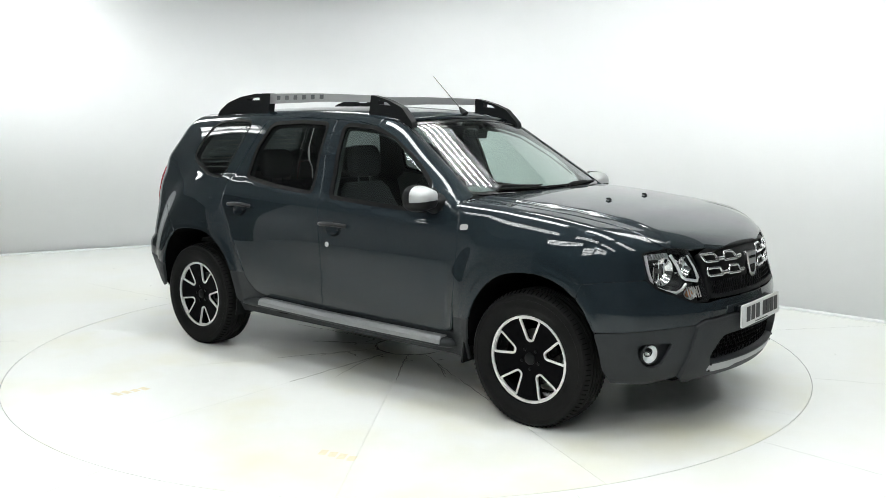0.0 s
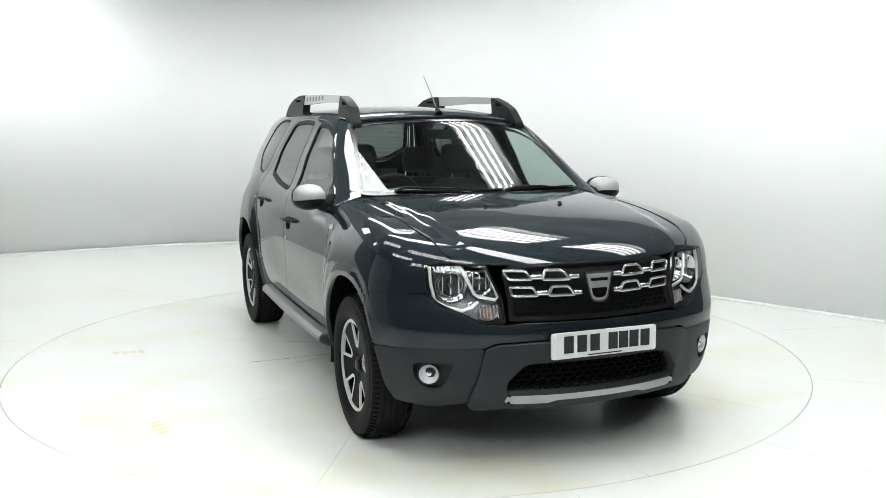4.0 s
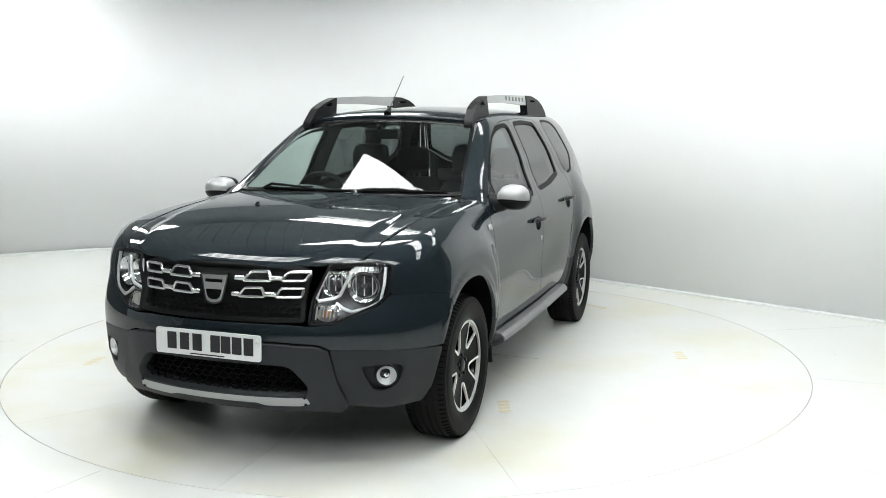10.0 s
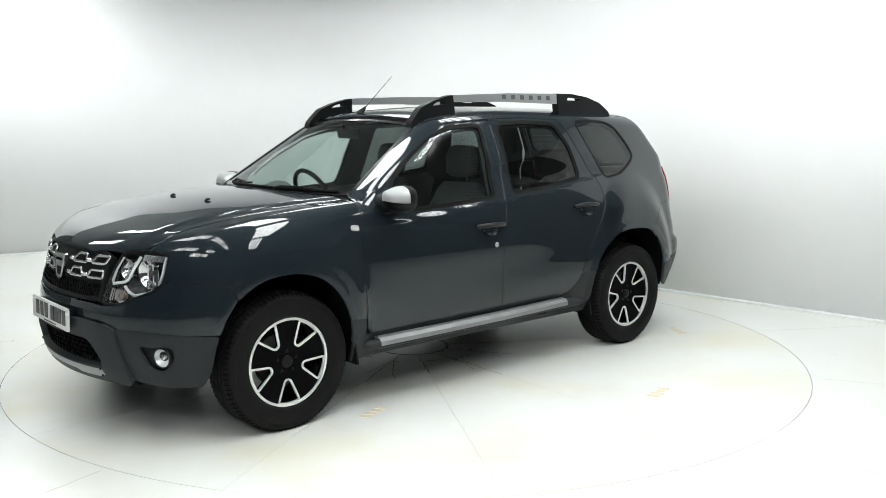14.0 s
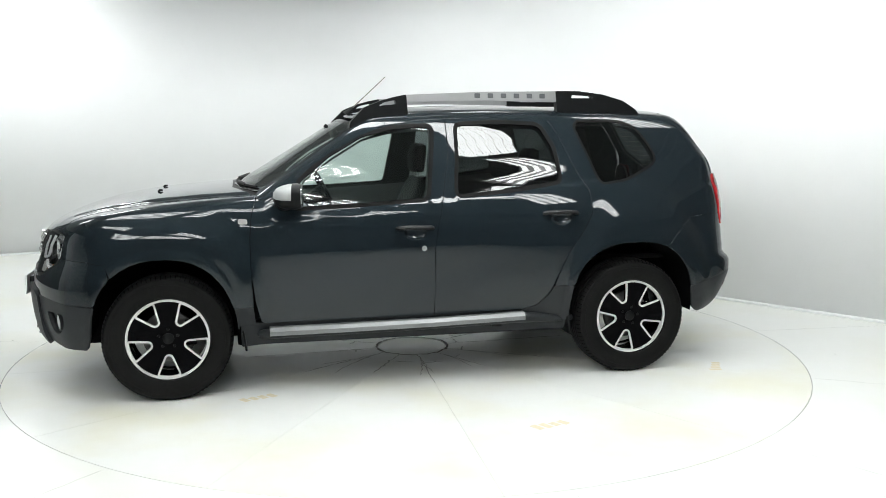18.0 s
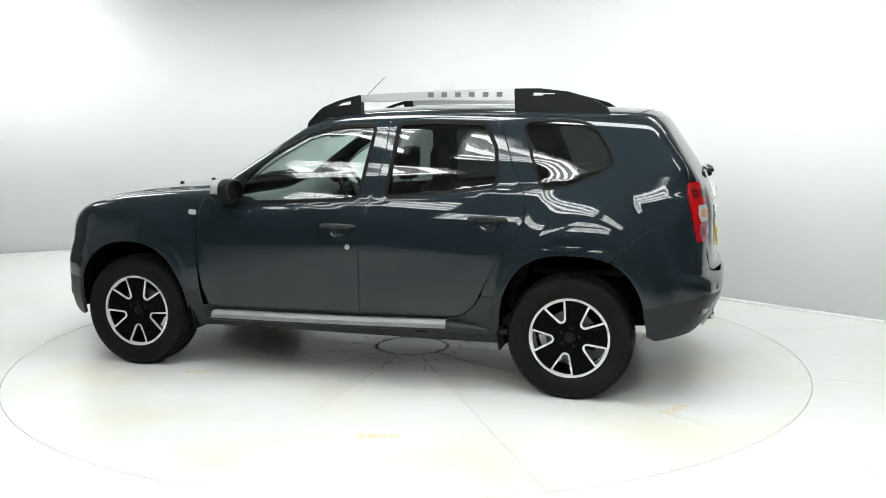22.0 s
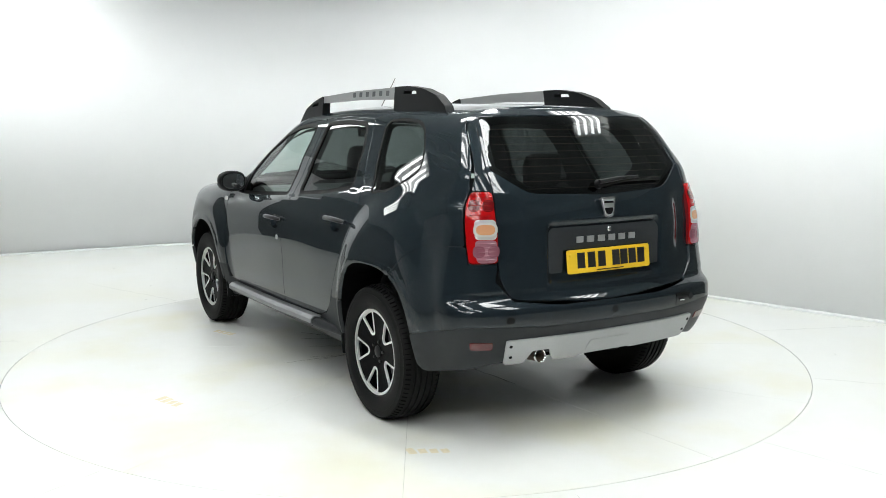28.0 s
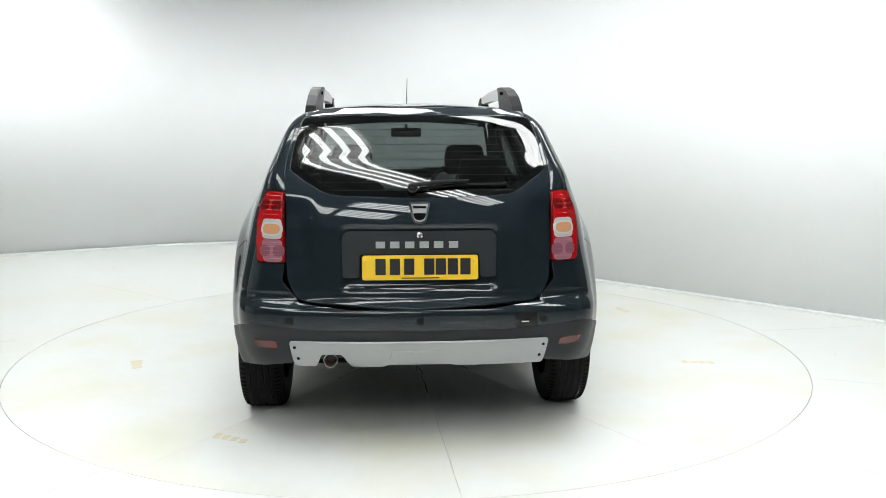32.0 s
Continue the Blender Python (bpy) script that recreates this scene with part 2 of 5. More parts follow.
def skin(P):
    x, y, z = P[..., 0], P[..., 1], P[..., 2]
    ay = np.abs(y)
    rho = arch_rho(x, z)
    low = 1 - smooth_step((z - 0.98) / 0.14)
    w = HALF_WIDTH(z)
    w = w - 0.030 * np.clip((x - 0.95) / 0.95, 0, 2) ** 2 * low - 0.055 * np.clip((-1.15 - x) / 0.85, 0, 2) ** 2
    dx, dz = np.abs(x - 1.35) / np.where(x > 1.35, 0.44, 0.50), np.clip(z - 0.33, 0, 9) / 0.66
    front = (dx ** 3 + dz ** 3) ** (1 / 3)
    rear = np.hypot((x + 1.40) / 0.47, np.clip(z - 0.33, 0, 9) / 0.80)
    w = w + (0.034 - 0.012 * smooth_step((z - 0.80) / 0.25) * (x < 0)) * (1 - smooth_step((np.minimum(front, rear) - 0.80) / 0.30)) + 0.004 * (1 - smooth_step((rho - 1.05) / 0.06)) * low
    w = w - 0.048 * smooth_step((-1.48 - x) / 0.55) * smooth_step((z - 0.60) / 0.34) * (1 - smooth_step((z - 0.92) / 0.36))
    w = w - 0.011 * np.exp(-(((z - 0.60 + 0.10 * x) / 0.13) ** 2)) * np.exp(-(((x - 0.08) / 0.62) ** 4))
    belt = 1.052 - 0.10 * x
    w = w + 0.013 * (smooth_step((belt - z) / 0.030) - 1) * smooth_step((1.02 - x) / 0.35) * smooth_step((x + 1.35) / 0.35) * smooth_step((1.30 - z) / 0.15)
    side = ay - w
    top = (z - top_height(x, y)) * np.where((x > 0.28) & (x < 1.0) & (z > 1.13), 0.85, 1.0)
    nose = x - (NOSE(z) - 0.33 * y * y - 0.16 * y ** 4)
    up = smooth_step((z - 1.10) / 0.10)
    tail = (-x - (TAIL(z) - (0.11 + 0.025 * up) * y * y - 0.10 * (1 - up) * y ** 4)) * np.where(z > 1.12, 0.85, 1.0)
    s = smax(side, top, 0.075)
    s = smax(s, nose, 0.09)
    return smax(s, tail, 0.13 - 0.06 * smooth_step((z - 1.16) / 0.12))


def gradient(P):
    g = np.stack([skin(P + d) - skin(P - d) for d in np.eye(3) * 0.004], -1)
    return g / np.linalg.norm(g, axis=-1, keepdims=True)


# charts: a way to lay a flat outline on the skin. Each gives, for flat points, a start inside and a direction
def c_side(q):
    return np.stack([q[:, 0], 0 * q[:, 0], q[:, 1]], -1), np.tile([0.0, 1, 0], (len(q), 1))


def c_top(q):
    return np.stack([q[:, 0], q[:, 1], 0 * q[:, 0] + 0.6], -1), np.tile([0.0, 0, 1], (len(q), 1))


def c_front(q):
    return np.stack([0 * q[:, 0] + 1.0, q[:, 0], q[:, 1]], -1), np.tile([1.0, 0, 0], (len(q), 1))


def c_rear(q):
    return np.stack([0 * q[:, 0] - 1.0, q[:, 0], q[:, 1]], -1), np.tile([-1.0, 0, 0], (len(q), 1))


def c_nose(q):
    """q: angle round an upright axis behind the nose (times 0.9 m), and height."""
    a = q[:, 0] / 0.9
    return np.stack([0 * a + 1.15, 0 * a, q[:, 1]], -1), np.stack([np.cos(a), np.sin(a), 0 * a], -1)


def c_tail(q):
    a = q[:, 0] / 0.9
    return np.stack([0 * a - 1.2, 0 * a, q[:, 1]], -1), np.stack([-np.cos(a), np.sin(a), 0 * a], -1)


def c_wing(q):
    """q: length, and angle (times 0.5 m) round a line along the car inside the wing."""
    a = q[:, 1] / 0.5
    return np.stack([q[:, 0], 0 * a + 0.40, 0 * a + 0.80], -1), np.stack([0 * a, np.cos(a), np.sin(a)], -1)


def on_nose(x, y, z, *r):
    return (0.9 * math.atan2(y, x - 1.15), z, *r)


def on_tail(x, y, z, *r):
    return (0.9 * math.atan2(y, -1.2 - x), z, *r)


def on_wing(x, y, z, *r):
    return (x, 0.5 * math.atan2(z - 0.80, y - 0.40), *r)


def cast(chart, q, off=0.0):
    o, d = chart(q)
    lo, hi = np.zeros(len(q)), np.full(len(q), 1.35)
    for _ in range(34):
        mid = (lo + hi) / 2
        inside = skin(o + d * mid[:, None]) < 0
        lo, hi = np.where(inside, mid, lo), np.where(inside, hi, mid)
    P = o + d * ((lo + hi) / 2)[:, None]
    n = gradient(P)
    return P + n * off, n


def inside_poly(q, poly):
    x, y = q[:, 0], q[:, 1]
    c = np.zeros(len(q), bool)
    a, b = poly, np.roll(poly, -1, 0)
    for (x0, y0), (x1, y1) in zip(a, b):
        if y0 != y1:
            c ^= ((y0 > y) != (y1 > y)) & (x < (x1 - x0) * (y - y0) / (y1 - y0) + x0)
    return c


def dense(poly, step):
    out = []
    for a, b in zip(poly, np.roll(poly, -1, 0)):
        L = np.linalg.norm(b - a)
        if L > 1e-5:
            out += [a + (b - a) * t for t in np.arange(0, 1, 1 / max(1, math.ceil(L / step)))]
    return np.array(out)


from mathutils.geometry import delaunay_2d_cdt


def fill(outline, holes, step):
    """Triangles inside a flat outline with holes: points, faces, boundary loops."""
    loops = [dense(np.asarray(p, float), step) for p in (outline, *holes)]
    pts = np.concatenate(loops)
    edges, k = [], 0
    for p in loops:
        edges += [(k + i, k + (i + 1) % len(p)) for i in range(len(p))]
        k += len(p)
    lo, hi = loops[0].min(0), loops[0].max(0)
    gx, gy = np.meshgrid(np.arange(lo[0], hi[0], step), np.arange(lo[1], hi[1], step * 0.866))
    gx[1::2] += step / 2
    g = np.stack([gx.ravel(), gy.ravel()], -1)
    keep = inside_poly(g, loops[0])
    for p in loops[1:]:
        keep &= ~inside_poly(g, p)
    g = g[keep]
    if len(g):
        d = np.full(len(g), 9.0)
        for c in np.array_split(np.arange(len(pts)), max(1, len(pts) // 200)):
            d = np.minimum(d, np.sqrt(((g[:, None] - pts[None, c]) ** 2).sum(-1)).min(1))
        g = g[d > 0.45 * step]
    allp = np.concatenate([pts, g]) if len(g) else pts
    v, _, f, _, _, _ = delaunay_2d_cdt([Vector(p) for p in allp], edges, [], 0, 1e-6)
    v = np.array([tuple(p) for p in v])
    f = np.array([tuple(t) for t in f if len(t) == 3])
    c = v[f].mean(1)
    keep = inside_poly(c, loops[0])
    for p in loops[1:]:
        keep &= ~inside_poly(c, p)
    f = f[keep]
    area = (v[f[:, 1], 0] - v[f[:, 0], 0]) * (v[f[:, 2], 1] - v[f[:, 0], 1]) - (v[f[:, 1], 1] - v[f[:, 0], 1]) * (v[f[:, 2], 0] - v[f[:, 0], 0])
    f[area < 0] = f[area < 0][:, ::-1]
    return v, f[np.abs(area) > 1e-10]


def rim_edges(f):
    seen = {}
    for t in f:
        for a, b in ((t[0], t[1]), (t[1], t[2]), (t[2], t[0])):
            seen[(a, b)] = 1
    return [(a, b) for a, b in seen if (b, a) not in seen]


def panel(name, outline, chart, material, parent, holes=(), off=0.0, step=0.03, flange=0.022, mirror=False, label="", lip=0.0025, shape=None):
    """A skin panel with turned-in edges; mirror: on the car's other side. shape(P, n, q) may shift its points."""
    q, f = fill(outline, holes, step)
    P, n = cast(chart, q, off)
    if shape is not None:
        P = P + shape(P, n, q)
    fn = np.cross(P[f[:, 1]] - P[f[:, 0]], P[f[:, 2]] - P[f[:, 0]])
    if (fn * n[f[:, 0]]).sum() < 0:
        f = f[:, ::-1]
    if shape is not None:
        fn = np.cross(P[f[:, 1]] - P[f[:, 0]], P[f[:, 2]] - P[f[:, 0]])
        n = np.zeros_like(P)
        for k in range(3):
            np.add.at(n, f[:, k], fn)
        n /= np.linalg.norm(n, axis=1, keepdims=True) + 1e-12
    V, N, F = [P], [n], [f]
    if flange:
        e = np.array(rim_edges(f))
        ids = np.unique(e)
        back = {int(i): k for k, i in enumerate(ids)}
        edge_dir = np.zeros((len(ids), 3))
        for a, b in e:
            d = np.cross(P[b] - P[a], n[a])
            edge_dir[back[int(a)]] += d
            edge_dir[back[int(b)]] += d
        edge_dir /= np.linalg.norm(edge_dir, axis=1, keepdims=True) + 1e-12
        k0 = len(P)
        m = len(ids)
        V += [P[ids], P[ids] + edge_dir * lip * 0.6 - n[ids] * lip, P[ids] - n[ids] * flange]
        half = n[ids] + edge_dir
        half /= np.linalg.norm(half, axis=1, keepdims=True) + 1e-12
        N += [n[ids], half, edge_dir]
        for r in (0, 1):
            F.append(np.array([(k0 + r * m + back[int(b)], k0 + r * m + back[int(a)], k0 + (r + 1) * m + back[int(a)]) for a, b in e]))
            F.append(np.array([(k0 + r * m + back[int(b)], k0 + (r + 1) * m + back[int(a)], k0 + (r + 1) * m + back[int(b)]) for a, b in e]))
    V, N, F = np.concatenate(V), np.concatenate(N), np.concatenate(F)
    if mirror:
        V, N, F = V * [1, -1, 1], N * [1, -1, 1], F[:, ::-1]
    return obj(name, V, F, material, parent, True, N, label)


def both(pts):
    """A half outline, from the middle line outwards and back, closed on the other side."""
    return list(pts) + [(-p[0], *p[1:]) for p in reversed(pts)]


# ---- the studio: white walls round a turntable, under a dark hall ----
PLAN = rounded([(-1.49, 5.85, 1.9), (6.3, -2.31, 1.0), (6.3, -9.0, 0.5), (-7.0, -9.0, 0.5), (-7.0, 3.09, 1.2)], n=14)
WALL_TOP = 3.05


def wall_run(name, pts, z0, z1, material, thick=0.12):
    pts = np.asarray(pts)
    d = np.gradient(pts, axis=0)
    n = np.stack([d[:, 1], -d[:, 0]], -1)
    n /= np.linalg.norm(n, axis=1, keepdims=True)
    mid = np.array([0.0, -1.5])
    n *= np.sign(((pts - mid) * n).sum(1))[:, None]
    out = pts + n * thick
    k = len(pts)
    v = [(*p, z) for z in (z0, z1) for p in pts] + [(*p, z) for z in (z0, z1) for p in out]
    f = []
    for i in range(k - 1):
        f += [(i, i + 1, k + i + 1, k + i), (2 * k + i, 3 * k + i, 3 * k + i + 1, 2 * k + i + 1), (k + i, k + i + 1, 3 * k + i + 1, 3 * k + i), (i, 2 * k + i, 2 * k + i + 1, i + 1)]
    return obj(name, v, f, material, None, True)


def ring_flat(name, inner, outer, z, material, parent=None, label=""):
    k = len(inner)
    v = [(*p, z) for p in inner] + [(*p, z) for p in outer]
    return obj(name, v, [(i, (i + 1) % k, k + (i + 1) % k, k + i) for i in range(k)], material, parent, label=label)


closed = dense(np.concatenate([PLAN, PLAN[:1]]), 0.25)
# start the run at the camera side so the seam lies behind the camera
cut = int(np.argmin(np.hypot(closed[:, 0], closed[:, 1] + 9.0)))
run = np.concatenate([closed[cut:], closed[:cut + 1]])
# walls out of view, set dark where the car's paint should reflect darkness
dark_part = (run[:, 1] < -4.5) | (run[:, 0] > 4.0) | ((run[:, 0] < -5.9) & (run[:, 1] > -0.2))
edges = [0] + [i for i in range(1, len(run)) if dark_part[i] != dark_part[i - 1]] + [len(run) - 1]
white = run[:1]
for k, (i0, i1) in enumerate(zip(edges, edges[1:])):
    piece = run[i0:i1 + 1]
    if dark_part[i0]:
        tagged(wall_run("wall_rear_%d" % (k + 1), piece, 0.0, WALL_TOP, HALL_DARK), "added dark wall out of view, closing the hall beside the studio", "wall", kind="structure")
    else:
        tagged(wall_run("wall_white_%d" % (k + 1), piece, 0.0, WALL_TOP, WALL), "smooth white painted studio wall", "wall", kind="structure")
        white = piece if len(piece) > len(white) else white
inner = white + (np.array([0.0, -1.5]) - white) * 0.004
trim = wall_run("trim", inner, 0.0, 0.022, mat("white_trim", (0.86, 0.87, 0.88), 0.4), 0.02)
tagged(trim, "thin white strip along the foot of the studio wall", "trim", kind="structure")

a = np.linspace(0, 2 * np.pi, 241)[:-1]
circle = np.stack([np.cos(a), np.sin(a)], -1)
hull = []
for c in circle:
    hull.append(c * 16.0)
ground = ring_flat("floor", circle * 2.503, np.array(hull), 0.0, FLOOR)
tagged(ground, "glossy white painted studio floor with faint stains", "floor", kind="structure")
pit = obj("floor_gap", [(*(c * 2.512), -0.012) for c in circle], [tuple(range(240))], GAP)
tagged(pit, "dark gap round the edge of the turntable", "gap", kind="structure")

# turntable: sectors round a centre plate, with cracked joints
turntable = tagged(new("turntable"), "white painted round turntable with radial joints under the car", "turntable")
SECTORS = 12
JOINTS = [i * 30.0 + random.uniform(-5, 5) for i in range(SECTORS)]
for i in range(SECTORS):
    a0, a1 = radians(JOINTS[i]), radians(JOINTS[(i + 1) % SECTORS] + (360 if i == SECTORS - 1 else 0))
    top, n = [], 24
    gap = 0.0007
    for r, g in ((0.235, 1), (2.4998, 1)):
        tt = np.linspace(a0 + gap / r, a1 - gap / r, n)
        row = [(r * math.cos(t), r * math.sin(t)) for t in tt]
        top.append(row)
    flat = top[0] + top[1][::-1]
    m = len(flat)
    v = [(*p, 0.0) for p in flat] + [(*p, -0.010) for p in flat]
    f = [(j, j + 1, 2 * n - 2 - j, 2 * n - 1 - j) for j in range(n - 1)] + [(j, m + j, m + (j + 1) % m, (j + 1) % m) for j in range(m)]
    f = [q[::-1] if k < n - 1 else q for k, q in enumerate(f)]
    obj("sector", v, f, TABLE, turntable)
bm = bmesh.new()
lathe(bm, [(0.0001, 0.0), (0.225, 0.0), (0.229, -0.003), (0.229, -0.010)], 48, pose(0, 0, 0, 90))
part("centre_plate", bm, TABLE, turntable)


def crack(points, width):
    bm = bmesh.new()
    row = []
    for i, p in enumerate(points):
        d = points[min(i + 1, len(points) - 1)] - points[max(i - 1, 0)]
        d = d / np.linalg.norm(d)
        w = width * random.uniform(0.3, 1.0) * (0.25 if i in (0, len(points) - 1) else 1)
        s = np.array([-d[1], d[0]]) * w / 2
        row.append([bm.verts.new((*(p + s), 0.0008)), bm.verts.new((*(p - s), 0.0008))])
    for q, r in zip(row, row[1:]):
        bm.faces.new((q[0], q[1], r[1], r[0]))
    return bm


for i, j in enumerate(JOINTS):
    a0 = radians(j)
    r1 = random.choice([0.7, 0.9, 1.1, 1.3])
    rr = np.linspace(0.24, r1, 22)
    pts = np.array([(r * math.cos(a0) + random.gauss(0, 0.004), r * math.sin(a0) + random.gauss(0, 0.004)) for r in rr])
    part("crack", crack(pts, 0.008), CRACK, turntable, smooth=False)
    for _ in range(1 + i % 2):
        rr = np.linspace(random.uniform(0.28, 0.5), random.uniform(0.55, 0.9), 14)
        da = random.uniform(-0.4, 0.4)
        pts = np.array([(r * math.cos(a0 + da * (r - rr[0])) + random.gauss(0, 0.0035), r * math.sin(a0 + da * (r - rr[0])) + random.gauss(0, 0.0035)) for r in rr])
        part("crack", crack(pts, 0.006), CRACK, turntable, smooth=False)
    b0 = radians(j + random.uniform(6, 22))
    ring_r = random.uniform(0.30, 0.46)
    pts = np.array([((ring_r + random.gauss(0, 0.008)) * math.cos(b), (ring_r + random.gauss(0, 0.008)) * math.sin(b)) for b in np.linspace(a0, b0, 8)])
    part("crack", crack(pts, 0.010), CRACK, turntable, smooth=False)
tt = np.linspace(0, 2 * np.pi, 60)
part("crack", crack(np.array([(0.24 * math.cos(t) + random.gauss(0, 0.005), 0.24 * math.sin(t) + random.gauss(0, 0.005)) for t in tt]), 0.020), CRACK, turntable, smooth=False)


def residue(x, y, rz):
    bm = bmesh.new()
    for k in range(4):
        box(bm, Vector((k * 0.052 - 0.08, 0, 0.0006)), (0.036, random.uniform(0.05, 0.075), 0.0006), pose(0, 0, 0, 0, 0, random.uniform(12, 22)))
    o = part("tape_mark", bm, STAIN, turntable, "yellowed strips of old tape glue", smooth=False)
    o.matrix_local = pose(x, y, 0, 0, 0, rz)


OFF_X, OFF_Y = 0.1666, 0.0211
for x, y, rz in ((0.875, 0.932, 20), (-0.533, 1.703, 15), (-1.9, 0.9, 60), (0.9, -1.75, 10), (-0.7, -1.8, 80)):
    residue(x + OFF_X, y + OFF_Y, rz)

# faint joints and scuffs in the still floor
joint = tagged(new("floor_joint"), "hairline joints and scuffs in the white floor paint", "floor joint", kind="structure")
for ang in (8, 47, 95, 141, 176, 205, 238, 262, 285, 311, 340):
    a0 = radians(ang)
    rr = np.linspace(2.52, 2.52 + random.uniform(0.5, 3.0), 16)
    pts = np.array([(r * math.cos(a0) + random.gauss(0, 0.003), r * math.sin(a0) + random.gauss(0, 0.003)) for r in rr])
    part("joint", crack(pts, 0.003), CRACK, joint, smooth=False)
bm = bmesh.new()
for _ in range(60):
    a0, r = random.uniform(0, 6.28), random.uniform(2.6, 4.6)
    if r * math.cos(a0) * 0.724 + r * math.sin(a0) * 0.69 < 2.85:
        box(bm, Vector((r * math.cos(a0), r * math.sin(a0), 0.0006)), (random.uniform(0.004, 0.03), 0.004, 0.0006), pose(0, 0, 0, 0, 0, random.uniform(0, 180)))
part("scuff", bm, CRACK, joint, smooth=False)

# hall above the walls: dark corrugated ceiling and upper cladding
bm = bmesh.new()
n, w = 120, 16.0
for i in range(n):
    x = -8 + i * w / n
    box(bm, Vector((x, -1.5, 5.20 + (0.03 if i % 2 else 0))), (w / n, 17, 0.05))
tagged(part("ceiling", bm, HALL, None, smooth=False), "dark corrugated steel hall ceiling above the studio", "ceiling", kind="structure")
upper = wall_run("wall_upper", run * 1.03, WALL_TOP - 0.02, 5.30, HALL)
tagged(upper, "dark steel cladding above the white studio wall", "wall", kind="structure")


# the banks hang in rows along the long wall: u runs along it, v towards it
LAMP_Z = 3.60
BANKS = []
for v, mids, count, pitch in ((1.50, (-2.65, 0.0, 2.1), 4, 0.14),
                              (-0.50, (-4.9, -0.20, 2.1), 7, 0.074),
                              (-0.52, (4.3,), 4, 0.11),
                              (-2.45, (-4.75, -0.35, 2.0, 4.2), 4, 0.14),
                              (-4.40, (0.7, 4.2), 4, 0.14),
                              # added fill row out of view, makes up for light lost elsewhere
                              (-5.90, (2.8, 4.9), 5, 0.14)):
    for u in mids:
        # roll angles are invented, to push light from the floor to the walls
        BANKS.append((0.6947 * u + 0.7193 * v, -0.7193 * u + 0.6947 * v, LAMP_Z, -46.0, count, 1.25 if u == 0.0 else 1.85, pitch, v > 1, {-2.45: 20.0, -4.40: 35.0, -5.90: 45.0}.get(v, 0.0)))


def light_bank(x, y, z, az, count, length, pitch, board, roll):
    """A hung bank of fluorescent tubes that faces down, or is rolled towards the long wall."""
    bank = tagged(new("light_bank"), "hanging bank of lit white fluorescent tubes", "light bank", "studio light banks")
    for k in range(count):
        bm = bmesh.new()
        box(bm, Vector((0, (k - (count - 1) / 2) * pitch, 0)), (length, 0.055 if pitch > 0.1 else 0.068, 0.008))
        part("tube", bm, TUBE, bank)
    bm = bmesh.new()
    box(bm, Vector((0, 0, 0.05)), (length + 0.1, count * pitch, 0.03))
    part("housing", bm, HOUSING, bank)
    # unseen board, added to keep direct light off the upper wall
    if board:
        bm = bmesh.new()
        box(bm, Vector((0, count * pitch / 2 + 0.03, -0.04)), (length + 0.1, 0.015, 0.18))
        part("added_shade_board", bm, HOUSING, bank, "added upright board, out of view, that blocks light from the wall")
    bank.matrix_local = pose(x, y, z, 0, 0, az) @ pose(0, 0, 0, roll)
    return bank


for args in BANKS:
    light_bank(*args)


# ---- the car ----
car = tagged(new("car"), "dark slate metallic five-door off-road car with silver roof bars", "car")


def arch_pts(front, a0, a1, n=14, grow=1.0):
    """Points along a wheel arch, from angle a0 to a1 (degrees, 0 forward, 90 up)."""
    cx, rx, rz, p = (1.35, 0.385, 0.448, 2.3) if front else (-1.34, 0.40, 0.465, 2.6)
    cs = [(math.cos(radians(t)), math.sin(radians(t))) for t in np.linspace(a0, a1, n)]
    return [(cx + rx * grow * math.copysign(abs(c) ** (2 / p), c), 0.33 + rz * grow * abs(s) ** (2 / p)) for c, s in cs]


def skin_pt(chart, a, b):
    """The point of the skin under a flat point of a chart."""
    return cast(chart, np.array([(a, b)]))[0][0]


def edge_of_lamp(z):
    """How far out the tail lamp reaches, by height."""
    return float(LAMP_EDGE(z))


LAMP_EDGE = spline([(0.80, 0.738), (0.86, 0.736), (0.90, 0.740), (0.96, 0.740), (1.07, 0.732), (1.13, 0.716), (1.19, 0.688), (1.30, 0.650), (1.42, 0.618), (1.50, 0.585)])
# the line where the rear quarter ends, in side view
QUARTER_END = [(-1.675, 1.538)] + [(float(skin_pt(c_rear, edge_of_lamp(z), z)[0]) + 0.006, z) for z in (1.48, 1.42, 1.30, 1.19, 1.13, 1.06, 0.99, 0.941)]


# body-side panels, as (x, z) seen from the side
DOOR_F = [(0.838, 0.400), (0.866, 0.517), (0.888, 0.676), (0.890, 0.866), (0.880, 0.985), (0.855, 1.075), (0.64, 1.205), (0.43, 1.332), (0.27, 1.412), (0.11, 1.468), (-0.06, 1.497), (-0.240, 1.508), (-0.240, 1.32), (-0.196, 1.11), (-0.150, 0.92), (-0.128, 0.79), (-0.126, 0.402)]
WIN_F = [(0.640, 1.032), (0.612, 1.165), (0.45, 1.300), (0.26, 1.407), (0.09, 1.452), (-0.06, 1.466), (-0.150, 1.466, 0.03), (-0.140, 1.36), (-0.098, 1.070, 0.03), (0.30, 1.046)]
DOOR_R = [(-0.132, 0.402), (-0.134, 0.79), (-0.156, 0.92), (-0.202, 1.11), (-0.246, 1.32), (-0.246, 1.510), (-0.55, 1.520), (-0.868, 1.510), (-0.925, 1.42), (-0.995, 1.235), (-1.072, 1.090), (-1.078, 0.972), (-1.022, 0.873), (-0.930, 0.743), (-0.866, 0.612), (-0.812, 0.50), (-0.74, 0.435), (-0.650, 0.412)]
